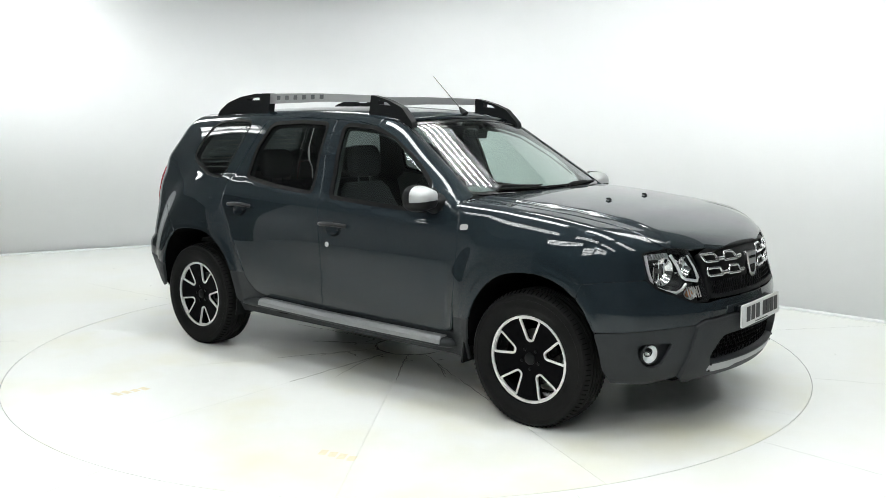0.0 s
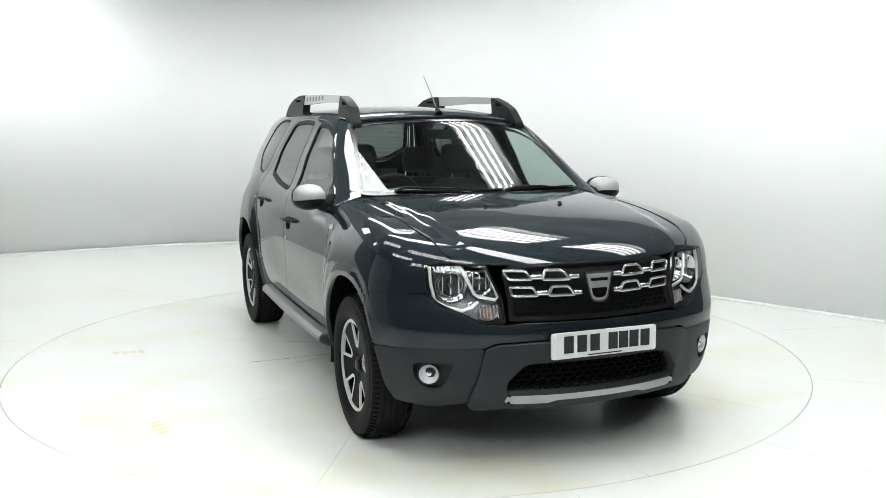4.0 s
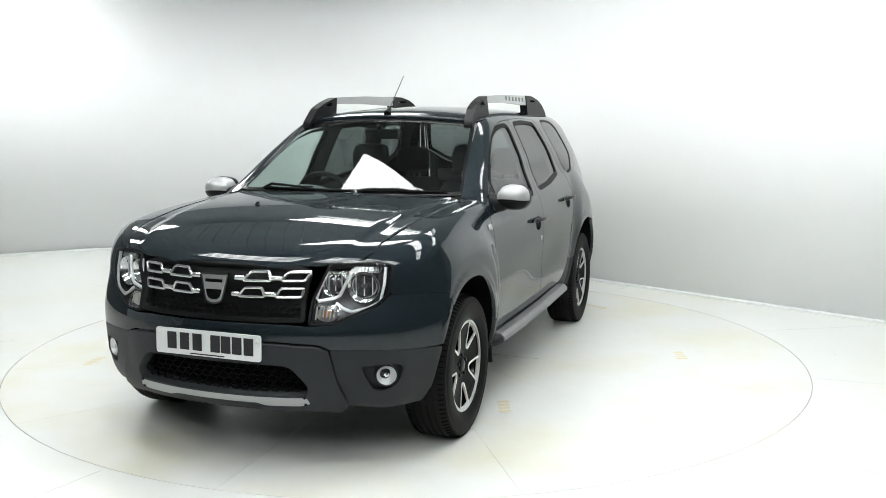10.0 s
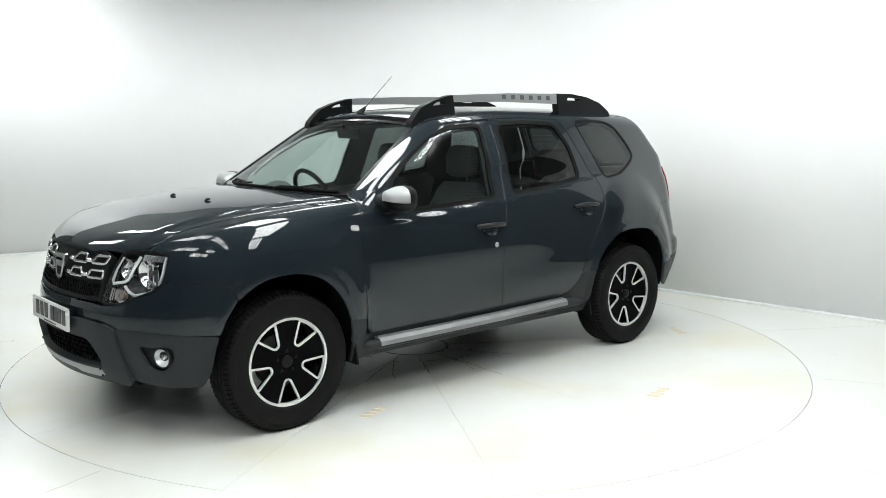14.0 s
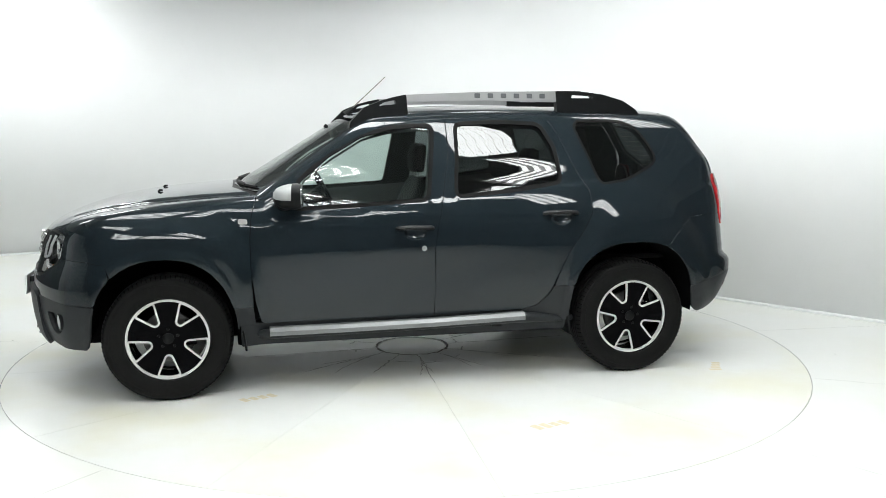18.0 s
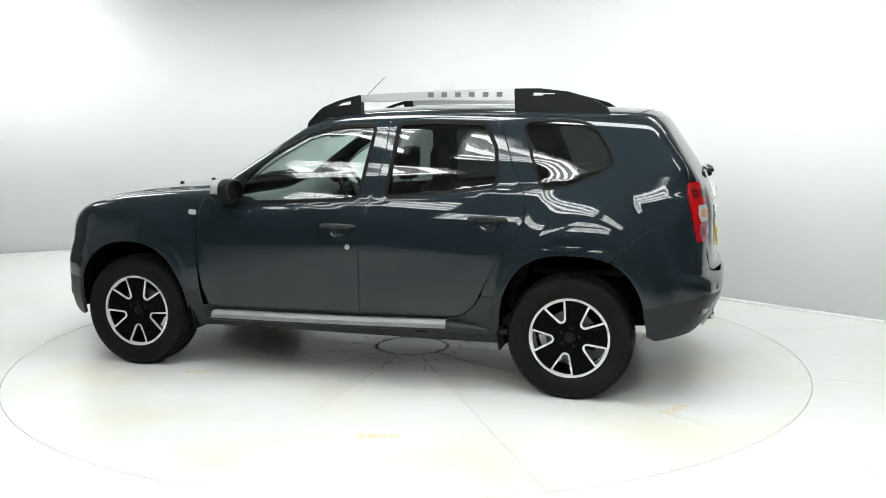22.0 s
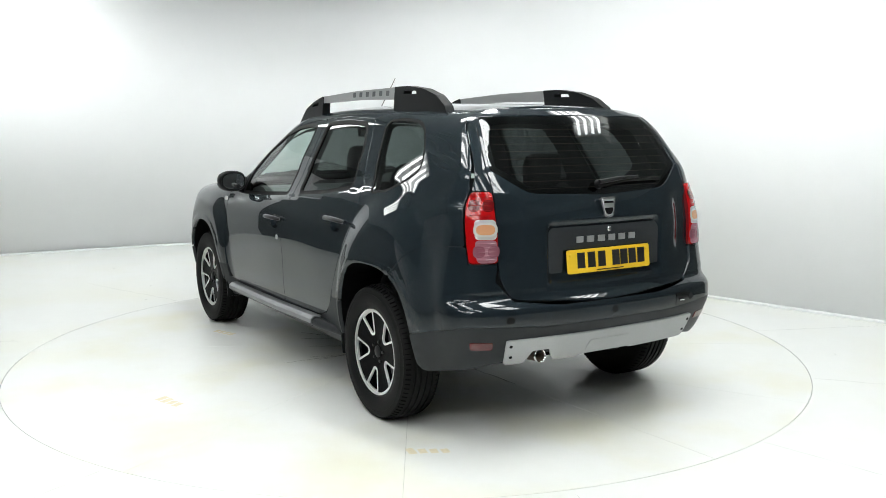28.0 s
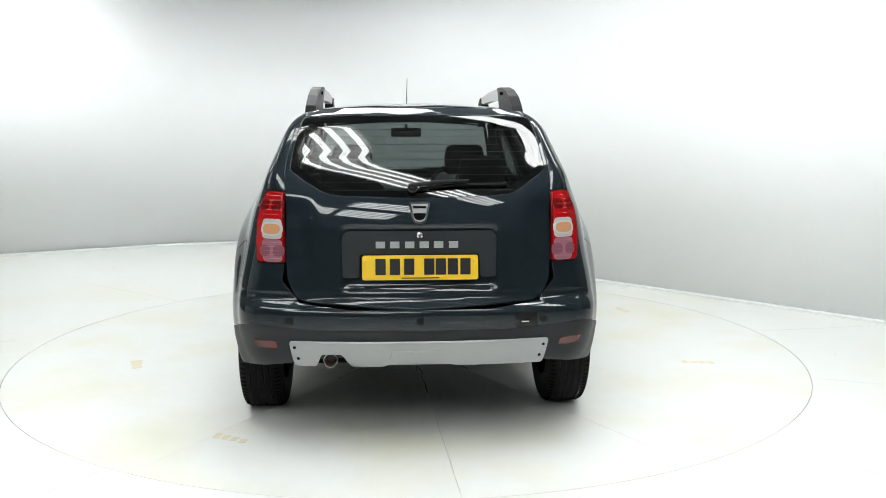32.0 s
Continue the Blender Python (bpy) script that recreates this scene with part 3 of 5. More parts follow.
WIN_R = [(-0.278, 1.085, 0.03), (-0.302, 1.30), (-0.310, 1.476, 0.03), (-0.55, 1.488), (-0.812, 1.476, 0.04), (-0.880, 1.345), (-0.903, 1.155, 0.03), (-0.60, 1.112)]
WIN_Q = [(-1.036, 1.470, 0.03), (-1.060, 1.500, 0.03), (-1.20, 1.505), (-1.352, 1.497, 0.05), (-1.44, 1.458, 0.05), (-1.515, 1.345, 0.04), (-1.541, 1.268, 0.045), (-1.47, 1.222, 0.03), (-1.323, 1.157, 0.04), (-1.170, 1.136, 0.03), (-1.145, 1.17, 0.02), (-1.105, 1.28)]


def grown(poly, d):
    """The outline moved outwards by d."""
    p = np.asarray([q[:2] for q in poly], float)
    e = np.roll(p, -1, 0) - p
    n = np.stack([e[:, 1], -e[:, 0]], -1) / (np.linalg.norm(e, axis=1, keepdims=True) + 1e-9)
    area = (p[:, 0] * np.roll(p, -1, 0)[:, 1] - p[:, 1] * np.roll(p, -1, 0)[:, 0]).sum()
    v = n + np.roll(n, 1, 0)
    v /= (v * n).sum(1, keepdims=True) + 1e-9
    return p + v * d * (1 if area > 0 else -1)


def cup_outline(x, z, grow=0.0):
    """The outline of the finger cup behind a door handle."""
    t = np.linspace(0, 2 * np.pi, 29)[:-1]
    return np.stack([x - 0.005 + (0.064 + grow) * np.cos(t), z - 0.018 + (0.044 + grow) * np.sin(t)], -1)


GRIPS = ((-0.012, 0.900), (-0.878, 0.962))
wf, wr, wq = rounded(WIN_F, 0.012), rounded(WIN_R, 0.012), rounded(WIN_Q, 0.03)
for mirror in (False, True):
    kw = dict(mirror=mirror)
    door = panel("front_door", rounded(DOOR_F, 0.02), c_side, PAINT, car, holes=[grown(wf, 0.022), cup_outline(*GRIPS[0])], **kw)
    panel("window_seal", grown(wf, 0.0215), c_side, SEAL, door, holes=[wf], off=-0.001, step=0.02, flange=0.012, **kw)
    panel("pane", grown(wf, 0.004), c_side, GLASS, door, off=-0.008, flange=0.0, label="clear green-tinted side window glass", **kw)
    door = panel("rear_door", rounded(DOOR_R, 0.02), c_side, PAINT, car, holes=[grown(wr, 0.022), cup_outline(*GRIPS[1])], **kw)
    panel("window_seal", grown(wr, 0.0215), c_side, SEAL, door, holes=[wr], off=-0.001, step=0.02, flange=0.012, **kw)
    panel("pane", grown(wr, 0.004), c_side, PRIVACY, door, off=-0.008, flange=0.0, label="dark privacy glass", **kw)

    # dark backing sheet, added so the door gaps look shaded
    backing_line = [(0.92, 0.41), (0.93, 0.90), (0.87, 1.055), (0.64, 1.188), (0.43, 1.314), (0.25, 1.400), (0.10, 1.452), (-0.06, 1.483), (-0.50, 1.500), (-0.90, 1.490), (-0.96, 1.42), (-1.03, 1.235), (-1.11, 1.09), (-1.115, 0.96), (-1.05, 0.85), (-0.96, 0.72), (-0.90, 0.58), (-0.84, 0.47), (-0.75, 0.41)]
    panel("door_gap_backing", rounded(backing_line, 0.02), c_side, DARK, car, holes=[grown(wf, 0.016), grown(wr, 0.016)], off=-0.036, step=0.04, flange=0.0, **kw)

    # rear quarter: from the rear door round the arch to the tail lamp and up to the roof
    quarter = [(-0.848, 0.545), (-0.872, 0.609), (-0.936, 0.740), (-1.028, 0.870), (-1.085, 0.970), (-1.079, 1.092), (-1.002, 1.237), (-0.932, 1.423), (-0.874, 1.512), (-0.55, 1.526), (-0.24, 1.514), (-0.06, 1.503), (0.11, 1.474), (0.11, 1.53), (-0.5, 1.575), (-1.2, 1.575), (-1.60, 1.552)]
    quarter += QUARTER_END + [(-1.82, 0.938), (-1.735, 0.929), (-1.643, 0.873), (-1.592, 0.815)] + arch_pts(False, 114, 21.5, 14)
    qp = panel("rear_quarter", rounded(quarter, 0.012), c_side, PAINT, car, holes=[grown(wq, 0.010)], step=0.02, **kw)
    panel("window_seal", grown(wq, 0.0095), c_side, SEAL, qp, holes=[grown(wq, -0.004)], off=-0.001, step=0.02, flange=0.010, **kw)
    panel("pane", grown(wq, -0.003), c_side, PRIVACY, qp, off=-0.004, flange=0.0, label="dark privacy quarter glass", **kw)

    end = [(-0.655, 0.404), (-0.745, 0.428), (-0.818, 0.495), (-0.846, 0.540)] + arch_pts(False, 21, 2, 5) + [(-0.930, 0.336), (-0.80, 0.345), (-0.70, 0.375)]
    panel("sill_end", rounded(end, 0.008), c_side, PLASTIC, car, off=0.001, step=0.02, label="dark grey plastic sill end", **kw)
    end = arch_pts(True, 161, 176, 4) + [(0.955, 0.40), (0.874, 0.402), (0.884, 0.494)]
    panel("sill_end", rounded(end, 0.006), c_side, PLASTIC, car, off=0.001, step=0.02, label="dark grey plastic sill end", **kw)

    # front wing, from the door to the lamp and up to the bonnet
    wing = [on_wing(0.882, 0.885, 0.500), on_wing(0.893, 0.89, 0.676), on_wing(0.896, 0.885, 0.866), on_wing(0.886, 0.86, 0.985), on_wing(0.86, 0.80, 1.078)]
    wing += [on_wing(0.86, 0.705, 1.105), on_wing(1.10, 0.695, 1.07), on_wing(1.50, 0.675, 1.03), on_wing(1.80, 0.650, 0.975), on_wing(1.905, 0.640, 0.925)]
    wing += [on_wing(*skin_pt(c_front, 0.722, z)) for z in (0.895, 0.85, 0.80, 0.775)] + [on_wing(*skin_pt(c_side, x, z)) for x, z in ((1.74, 0.768), (1.64, 0.754))]
    wing += [on_wing(x, 0.90, z) for x, z in arch_pts(True, 50, 160.5, 14)]
    panel("front_wing", rounded(wing, 0.010), c_wing, PAINT, car, step=0.02, **kw)

    # windscreen pillar
    pillar = [on_wing(0.853, 0.815, 1.083), on_wing(0.64, 0.755, 1.211), on_wing(0.43, 0.70, 1.338), on_wing(0.27, 0.66, 1.418), on_wing(0.115, 0.63, 1.472), on_wing(0.115, 0.60, 1.53), on_wing(0.24, 0.575, 1.512), on_wing(0.45, 0.605, 1.385), on_wing(0.65, 0.648, 1.26), on_wing(0.845, 0.695, 1.125)]
    panel("windscreen_pillar", rounded(pillar, 0.006), c_wing, PAINT, car, step=0.02, **kw)

    # sill
    sill = [(0.952, 0.33), (0.952, 0.395), (0.832, 0.395), (-0.126, 0.397), (-0.655, 0.399), (-0.70, 0.370), (-0.80, 0.340), (-0.930, 0.330), (-0.925, 0.27), (0.95, 0.265)]
    panel("sill", rounded(sill, 0.008), c_side, PLASTIC, car, off=-0.006, label="dark grey plastic sill", **kw)

# bonnet
bonnet = both([(2.035, 0.0)[::-1], (0.25, 2.030), (0.45, 1.974), (0.590, 1.910), (0.634, 1.85), (0.665, 1.50), (0.686, 1.10), (0.695, 0.87), (0.60, 0.915), (0.35, 0.98), (0.0, 1.015)][1:-1])
bonnet = [(b, a) for a, b in bonnet]
panel("bonnet", rounded(bonnet, 0.02), c_top, PAINT, car, label="dark slate bonnet with two pressed ridges")
screen = [(0.965, 0.0), (0.93, 0.35), (0.862, 0.60), (0.822, 0.680, 0.03), (0.65, 0.636), (0.45, 0.594), (0.272, 0.556, 0.04), (0.305, 0.30), (0.318, 0.0)]
screen = screen + [(p[0], -p[1], *p[2:]) for p in reversed(screen[1:-1])]
scr = rounded(screen, 0.03)
panel("windscreen", grown(scr, -0.014), c_top, GLASS, car, off=-0.006, flange=0.0, label="clear laminated windscreen")
panel("windscreen_surround", grown(scr, 0.004), c_top, GLOSS_BLACK, car, holes=[grown(scr, -0.016)], off=-0.003, step=0.02, flange=0.01)
roof = [(0.262, 0.0), (0.25, 0.30), (0.222, 0.555, 0.03), (0.10, 0.572), (-0.5, 0.575), (-1.2, 0.560), (-1.64, 0.528, 0.03), (-1.70, 0.30), (-1.715, 0.0)]
roof = roof + [(p[0], -p[1], *p[2:]) for p in reversed(roof[1:-1])]
panel("roof", rounded(roof, 0.03), c_top, PAINT, car)

# tailgate and rear window, as (y, z) from behind
RW = both([(0.0, 1.530), (0.40, 1.526), (0.537, 1.520, 0.025), (0.566, 1.42), (0.590, 1.278, 0.02), (0.50, 1.215), (0.42, 1.166, 0.06), (0.0, 1.150)])
RW = [p for i, p in enumerate(RW) if i not in (8, 15)]
rw = rounded(RW, 0.02)
GATE = both([(0.0, 1.562), (0.40, 1.556), (0.548, 1.540, 0.03), (0.577, 1.42), (0.602, 1.28), (0.600, 1.10), (0.607, 0.90), (0.592, 0.78), (0.55, 0.695, 0.05), (0.0, 0.668)])
GATE = [p for i, p in enumerate(GATE) if i not in (10, 19)]


def gate_form(P, n, q):
    y, z = q[:, 0], q[:, 1]
    dish = smooth_step((0.36 - np.abs(y)) / 0.03) * smooth_step((z - 0.735) / 0.03) * smooth_step((1.035 - z) / 0.03)
    step = smooth_step((np.abs(y) - 0.455) / 0.075) * smooth_step((1.17 - z) / 0.09) * smooth_step((z - 0.78) / 0.12)
    return n * (-0.022 * dish - 0.016 * step)[:, None]


tailgate = panel("tailgate", rounded(GATE, 0.02), c_rear, PAINT, car, holes=[grown(rw, -0.001)], step=0.02, shape=gate_form)
panel("rear_window", grown(rw, -0.004), c_rear, REAR_GLASS, tailgate, off=-0.003, flange=0.0, label="dark tinted rear window")
panel("rear_window_border", grown(rw, -0.003), c_rear, GLOSS_BLACK, tailgate, holes=[grown(rw, -0.035)], off=-0.006, step=0.02, flange=0.0)

def flip_y(p, mirror):
    return Vector((p[0], -p[1] if mirror else p[1], p[2]))


# rear side pieces between tailgate and quarter, above the lamps
for mirror in (False, True):
    gate_side = [(0.566, 1.48), (0.582, 1.42), (0.608, 1.28), (0.606, 1.186)]
    post = [on_tail(-1.755, 0.549, 1.532)] + [on_tail(*skin_pt(c_rear, y, z)) for y, z in gate_side] + [on_tail(*skin_pt(c_rear, edge_of_lamp(z) - 0.003, z)) for z in (1.188, 1.24, 1.30, 1.36, 1.42, 1.48)] + [on_tail(-1.682, 0.562, 1.538)]
    panel("rear_post", rounded(post, 0.008), c_tail, PAINT, car, step=0.012, mirror=mirror)

    # tail lamp: red, clear and pink chambers
    lamp = tagged(new("tail_lamp"), "red and clear tail lamp")
    lamp.parent = car
    zs = [(1.176, 1.062, RED, "red_chamber"), (1.058, 0.972, CLEAR_WHITE, "clear_chamber"), (0.968, 0.868, PINK, "pink_chamber")]

    def lamp_at(y, z):
        return on_tail(*skin_pt(c_rear, y, z))

    shell = [lamp_at(0.613, z) for z in (0.868, 1.0, 1.178)] + [lamp_at(edge_of_lamp(z) - 0.005, z) for z in (1.178, 1.13, 1.06, 0.95, 0.868)]
    panel("red_lens", rounded(shell, 0.016), c_tail, RED, lamp, off=0.006, step=0.02, flange=0.02, mirror=mirror)
    for z1, z0, m, nm in zs:
        zc = (z0 + z1) / 2
        wide = 0.034 if m is not RED else 0.012
        o = [lamp_at(0.617, z) for z in (z0, zc, z1)] + [lamp_at(edge_of_lamp(z) - wide, z) for z in (z1, zc, z0)]
        ch = panel(nm, rounded(o, 0.018), c_tail, m, lamp, off=0.0078, step=0.015, flange=0.006, mirror=mirror)
        ang = (o[1][0] + o[4][0]) / 2
        if m is CLEAR_WHITE:
            rings = [(0.044, 0.030, LENS_RIB, 0.0085), (0.034, 0.022, AMBER, 0.0095)]
        else:
            rings = [(0.021, 0.025, PINK_DEEP if m is PINK else RED_DEEP, 0.0088)]
        for a, b, mm, off in rings:
            for dy in ((0.0,) if m is CLEAR_WHITE else (-0.027, 0.027)):
                q = np.array([(ang + dy + a * math.copysign(abs(math.cos(t)) ** 0.7, math.cos(t)), zc + b * math.copysign(abs(math.sin(t)) ** 0.7, math.sin(t))) for t in np.linspace(0, 6.283, 28)[:-1]])
                panel("bulb_cup", q, c_tail, mm, ch, off=off, step=0.012, flange=0.004, mirror=mirror)
        for k in range(5 if m is not CLEAR_WHITE else 0):
            zz = z0 + (z1 - z0) * (0.14 + 0.18 * k)
            bm = bmesh.new()
            tube(bm, [flip_y(cast(c_tail, np.array([(o[1][0] + (o[4][0] - o[1][0]) * f, zz)]), 0.0078)[0][0], mirror) for f in np.linspace(0.08, 0.92, 7)], 0.0016, 4)
            part("lens_rib", bm, m, ch)
    back = [lamp_at(0.609, z) for z in (0.863, 1.0, 1.183)] + [lamp_at(edge_of_lamp(z) - 0.002, z) for z in (1.183, 1.13, 1.06, 0.95, 0.863)]
    panel("lamp_body", rounded(back, 0.015), c_tail, RED_DEEP, lamp, off=-0.004, step=0.03, mirror=mirror)
    panel("lamp_box", rounded(back, 0.015), c_tail, DARK, lamp, off=-0.04, step=0.05, mirror=mirror)


def halves_nose(pts):
    p = [on_nose(*q) for q in pts]
    return p + [(-q[0], *q[1:]) for q in reversed(p)]


# rear bumper
rb = [on_tail(-2.1, 0.30, 0.660), on_tail(-2.06, 0.545, 0.688), on_tail(-2.0, 0.600, 0.78), on_tail(*skin_pt(c_rear, 0.612, 0.857)), on_tail(*skin_pt(c_rear, edge_of_lamp(0.857) + 0.002, 0.857)), on_tail(*skin_pt(c_rear, edge_of_lamp(0.935) + 0.002, 0.936)), on_tail(*skin_pt(c_side, -1.82, 0.933)), on_tail(*skin_pt(c_side, -1.737, 0.924)), on_tail(*skin_pt(c_side, -1.647, 0.867)), on_tail(*skin_pt(c_side, -1.597, 0.810))] + [on_tail(*skin_pt(c_side, x, z)) for x, z in arch_pts(False, 116, 160, 8)] + [ on_tail(*skin_pt(c_side, -1.72, 0.515)), on_tail(-2.0, 0.74, 0.590), on_tail(-2.1, 0.40, 0.567)]
rb = rb + [(-p[0], *p[1:]) for p in reversed(rb)]
rear_bumper = panel("rear_bumper", rounded(rb, 0.012), c_tail, PAINT, car, step=0.022)
lb = [on_tail(-2.1, 0.40, 0.563), on_tail(-2.0, 0.74, 0.586), on_tail(*skin_pt(c_side, -1.722, 0.511)), on_tail(*skin_pt(c_side, -1.745, 0.37)), on_tail(*skin_pt(c_side, -1.78, 0.345)), on_tail(-1.95, 0.70, 0.375), on_tail(-2.05, 0.40, 0.43)]
lb = lb + [(-p[0], *p[1:]) for p in reversed(lb)]
panel("lower_rear_bumper", rounded(lb, 0.012), c_tail, PLASTIC, car, off=0.002, label="dark grey plastic lower bumper")
sk = [on_tail(-2.09, y, z, r) for y, z, r in ((0.60, 0.514, 0.01), (0.617, 0.395, 0.01), (0.50, 0.396, 0.012), (0.455, 0.456, 0.012), (0.355, 0.456, 0.012), (0.325, 0.394, 0.012), (0.17, 0.394, 0.01), (0.15, 0.404, 0.01), (-0.15, 0.404, 0.01), (-0.17, 0.396, 0.01), (-0.50, 0.396, 0.01), (-0.617, 0.395, 0.01), (-0.60, 0.514, 0.01))]
rear_skid = panel("rear_skid_plate", rounded(sk, 0.006), c_tail, SATIN, car, off=0.016, step=0.025, label="satin silver rear skid plate")
for s in (1, -1):
    o = [on_tail(-2.02, 0.625, 0.508), on_tail(-2.0, 0.735, 0.513), on_tail(-2.0, 0.735, 0.478), on_tail(-2.02, 0.63, 0.472)]
    panel("rear_reflector", rounded(o, 0.008), c_tail, REFLECTOR, car, off=0.006, step=0.03, mirror=s < 0, label="dark red bumper reflector")

# front bumper: painted upper part, plastic lower part, frame round the mesh, skid plate
fb = [on_nose(2.13, 0.0, 0.655), on_nose(2.10, 0.36, 0.652), on_nose(*skin_pt(c_front, 0.43, 0.644)), on_nose(*skin_pt(c_front, 0.525, 0.652)), on_nose(*skin_pt(c_front, 0.69, 0.728)), on_nose(*skin_pt(c_front, 0.722, 0.769)), on_nose(*skin_pt(c_side, 1.74, 0.763)), on_nose(*skin_pt(c_side, 1.64, 0.749)), *[on_nose(*skin_pt(c_side, x, z)) for x, z in arch_pts(True, 48, 24, 6)], on_nose(1.80, 0.83, 0.535), on_nose(1.95, 0.60, 0.548), on_nose(2.04, 0.515, 0.550), on_nose(2.07, 0.48, 0.572), on_nose(2.12, 0.31, 0.582)]
fb = fb[1:] + [(-p[0], *p[1:]) for p in reversed(fb[1:])]
front_bumper = panel("front_bumper", rounded(fb, 0.012), c_nose, PAINT, car, step=0.022)
for mirror in (False, True):
    fog_c = on_nose(1.90, 0.705, 0.425)
    pocket = rounded([(fog_c[0] - 0.10, 0.475), (fog_c[0] + 0.065, 0.480, 0.04), (fog_c[0] + 0.055, 0.40, 0.04), (fog_c[0] + 0.0, 0.355, 0.03), (fog_c[0] - 0.05, 0.365)], 0.02)
    lo = [on_nose(1.95, 0.60, 0.544), on_nose(1.80, 0.83, 0.531), *[on_nose(*skin_pt(c_side, x, z)) for x, z in arch_pts(True, 22.5, 2, 4)], on_nose(*skin_pt(c_side, 1.755, 0.283)), on_nose(1.90, 0.70, 0.275), on_nose(1.99, 0.58, 0.300), on_nose(2.0, 0.525, 0.42), on_nose(2.04, 0.515, 0.546)]
    low = panel("lower_front_bumper", rounded(lo, 0.015), c_nose, PLASTIC, car, holes=[pocket], mirror=mirror, label="dark grey plastic bumper corner with a lamp pocket")
    panel("lamp_pocket", grown(pocket, 0.01), c_nose, PLASTIC, low, off=-0.035, flange=0.0, mirror=mirror)
    fog = tagged(new("fog_lamp"), "round clear fog lamp in a dark pocket")
    fog.parent = car
    c = cast(c_nose, np.array([fog_c[:2]]), -0.012)[0][0]
    d = Vector((0.90, 0.40, -0.05)).normalized()
    if mirror:
        c, d = c * [1, -1, 1], Vector((d.x, -d.y, d.z))
    fm = Matrix.Translation(c) @ d.to_track_quat("Y", "Z").to_matrix().to_4x4()
    bm = bmesh.new()
    lathe(bm, [(0.030, -0.05), (0.047, -0.02), (0.050, 0.0), (0.046, 0.006), (0.043, 0.002)], 32, fm)
    part("bezel", bm, PLASTIC, fog)
    bm = bmesh.new()
    lathe(bm, [(0.0005, -0.03), (0.02, -0.026), (0.036, -0.012), (0.043, 0.0)], 32, fm)
    part("reflector", bm, BRIGHT, fog)
    bm = bmesh.new()
    lathe(bm, [(0.0005, -0.005), (0.011, -0.008), (0.012, -0.028)], 16, fm)
    part("bulb_cap", bm, CHROME, fog)
    bm = bmesh.new()
    lathe(bm, [(0.0005, 0.008), (0.025, 0.006), (0.044, 0.0)], 32, fm)
    part("lens", bm, LENS, fog)
fr = [on_nose(2.1, 0.28, 0.577), on_nose(2.07, 0.475, 0.567), on_nose(2.035, 0.510, 0.545), on_nose(1.995, 0.522, 0.42), on_nose(1.985, 0.578, 0.30), on_nose(2.0, 0.55, 0.275), on_nose(2.07, 0.42, 0.285)]
fr = fr + [(-p[0], *p[1:]) for p in reversed(fr)]
mesh_hole = halves_nose([(2.12, 0.20, 0.490, 0.01), (2.10, 0.355, 0.485, 0.03), (2.06, 0.425, 0.40, 0.02), (2.06, 0.42, 0.355), (2.1, 0.2, 0.350)])


def frame_form(P, n, q):
    return n * (0.021 - 0.008 * smooth_step((np.abs(q[:, 0]) - 0.38) / 0.10) * smooth_step((q[:, 1] - 0.33) / 0.1))[:, None]


frame_part = panel("grille_frame", grown(rounded(fr, 0.012), -0.005), c_nose, PLASTIC, car, holes=[rounded(mesh_hole, 0.01)], shape=frame_form, step=0.022, flange=0.085, label="dark grey plastic frame round the lower grille")
panel("lower_grille_backing", grown(rounded(mesh_hole, 0.01), 0.01), c_nose, DARK, car, off=-0.05, flange=0.0)
fs = halves_nose([(2.12, 0.2, 0.345), (2.07, 0.420, 0.347, 0.006), (2.06, 0.432, 0.322, 0.006), (2.07, 0.39, 0.312), (2.09, 0.24, 0.310), (2.1, 0.20, 0.320), (2.11, 0.12, 0.320)])
panel("front_skid_plate", rounded(fs, 0.006), c_nose, SATIN, car, off=0.022, step=0.025, flange=0.03, label="satin silver front skid plate")

# upper grille
gr = halves_nose([(2.09, 0.2, 0.906), (2.06, 0.40, 0.892), (2.04, 0.435, 0.878), (2.04, 0.405, 0.75), (2.05, 0.405, 0.665), (2.1, 0.3, 0.662)])
panel("grille_backing", rounded(gr, 0.012), c_nose, BLACK, car, off=-0.028, flange=0.0)


# ---- lamps, grille, badges and plates ----
def at_nose(y, z, off=0.0):
    return Vector(cast(c_front, np.array([(y, z)]), off)[0][0])


def at_tail(y, z, off=0.0):
    return Vector(cast(c_rear, np.array([(y, z)]), off)[0][0])


def at_side(x, z, off=0.0):
    return Vector(cast(c_side, np.array([(x, z)]), off)[0][0])


def flip(v, mirror):
    return Vector((v.x, -v.y, v.z)) if mirror else Vector(v)


def ring_tube(bm, pts, r, seg=8, flat=1.0):
    """A closed bar along points."""
    k = len(pts)
    rings = []
    for i, p in enumerate(pts):
        d = (pts[(i + 1) % k] - pts[i - 1]).normalized()
        a = d.cross(Vector((1, 0, 0.001))).normalized()
        b = a.cross(d)
        rings.append([bm.verts.new(p + a * r * math.cos(t) + b * r * flat * math.sin(t)) for t in [2 * math.pi * j / seg for j in range(seg)]])
    for i in range(k):
        q, w = rings[i], rings[(i + 1) % k]
        for j in range(seg):
            bm.faces.new((q[j], q[(j + 1) % seg], w[(j + 1) % seg], w[j]))
    return bm


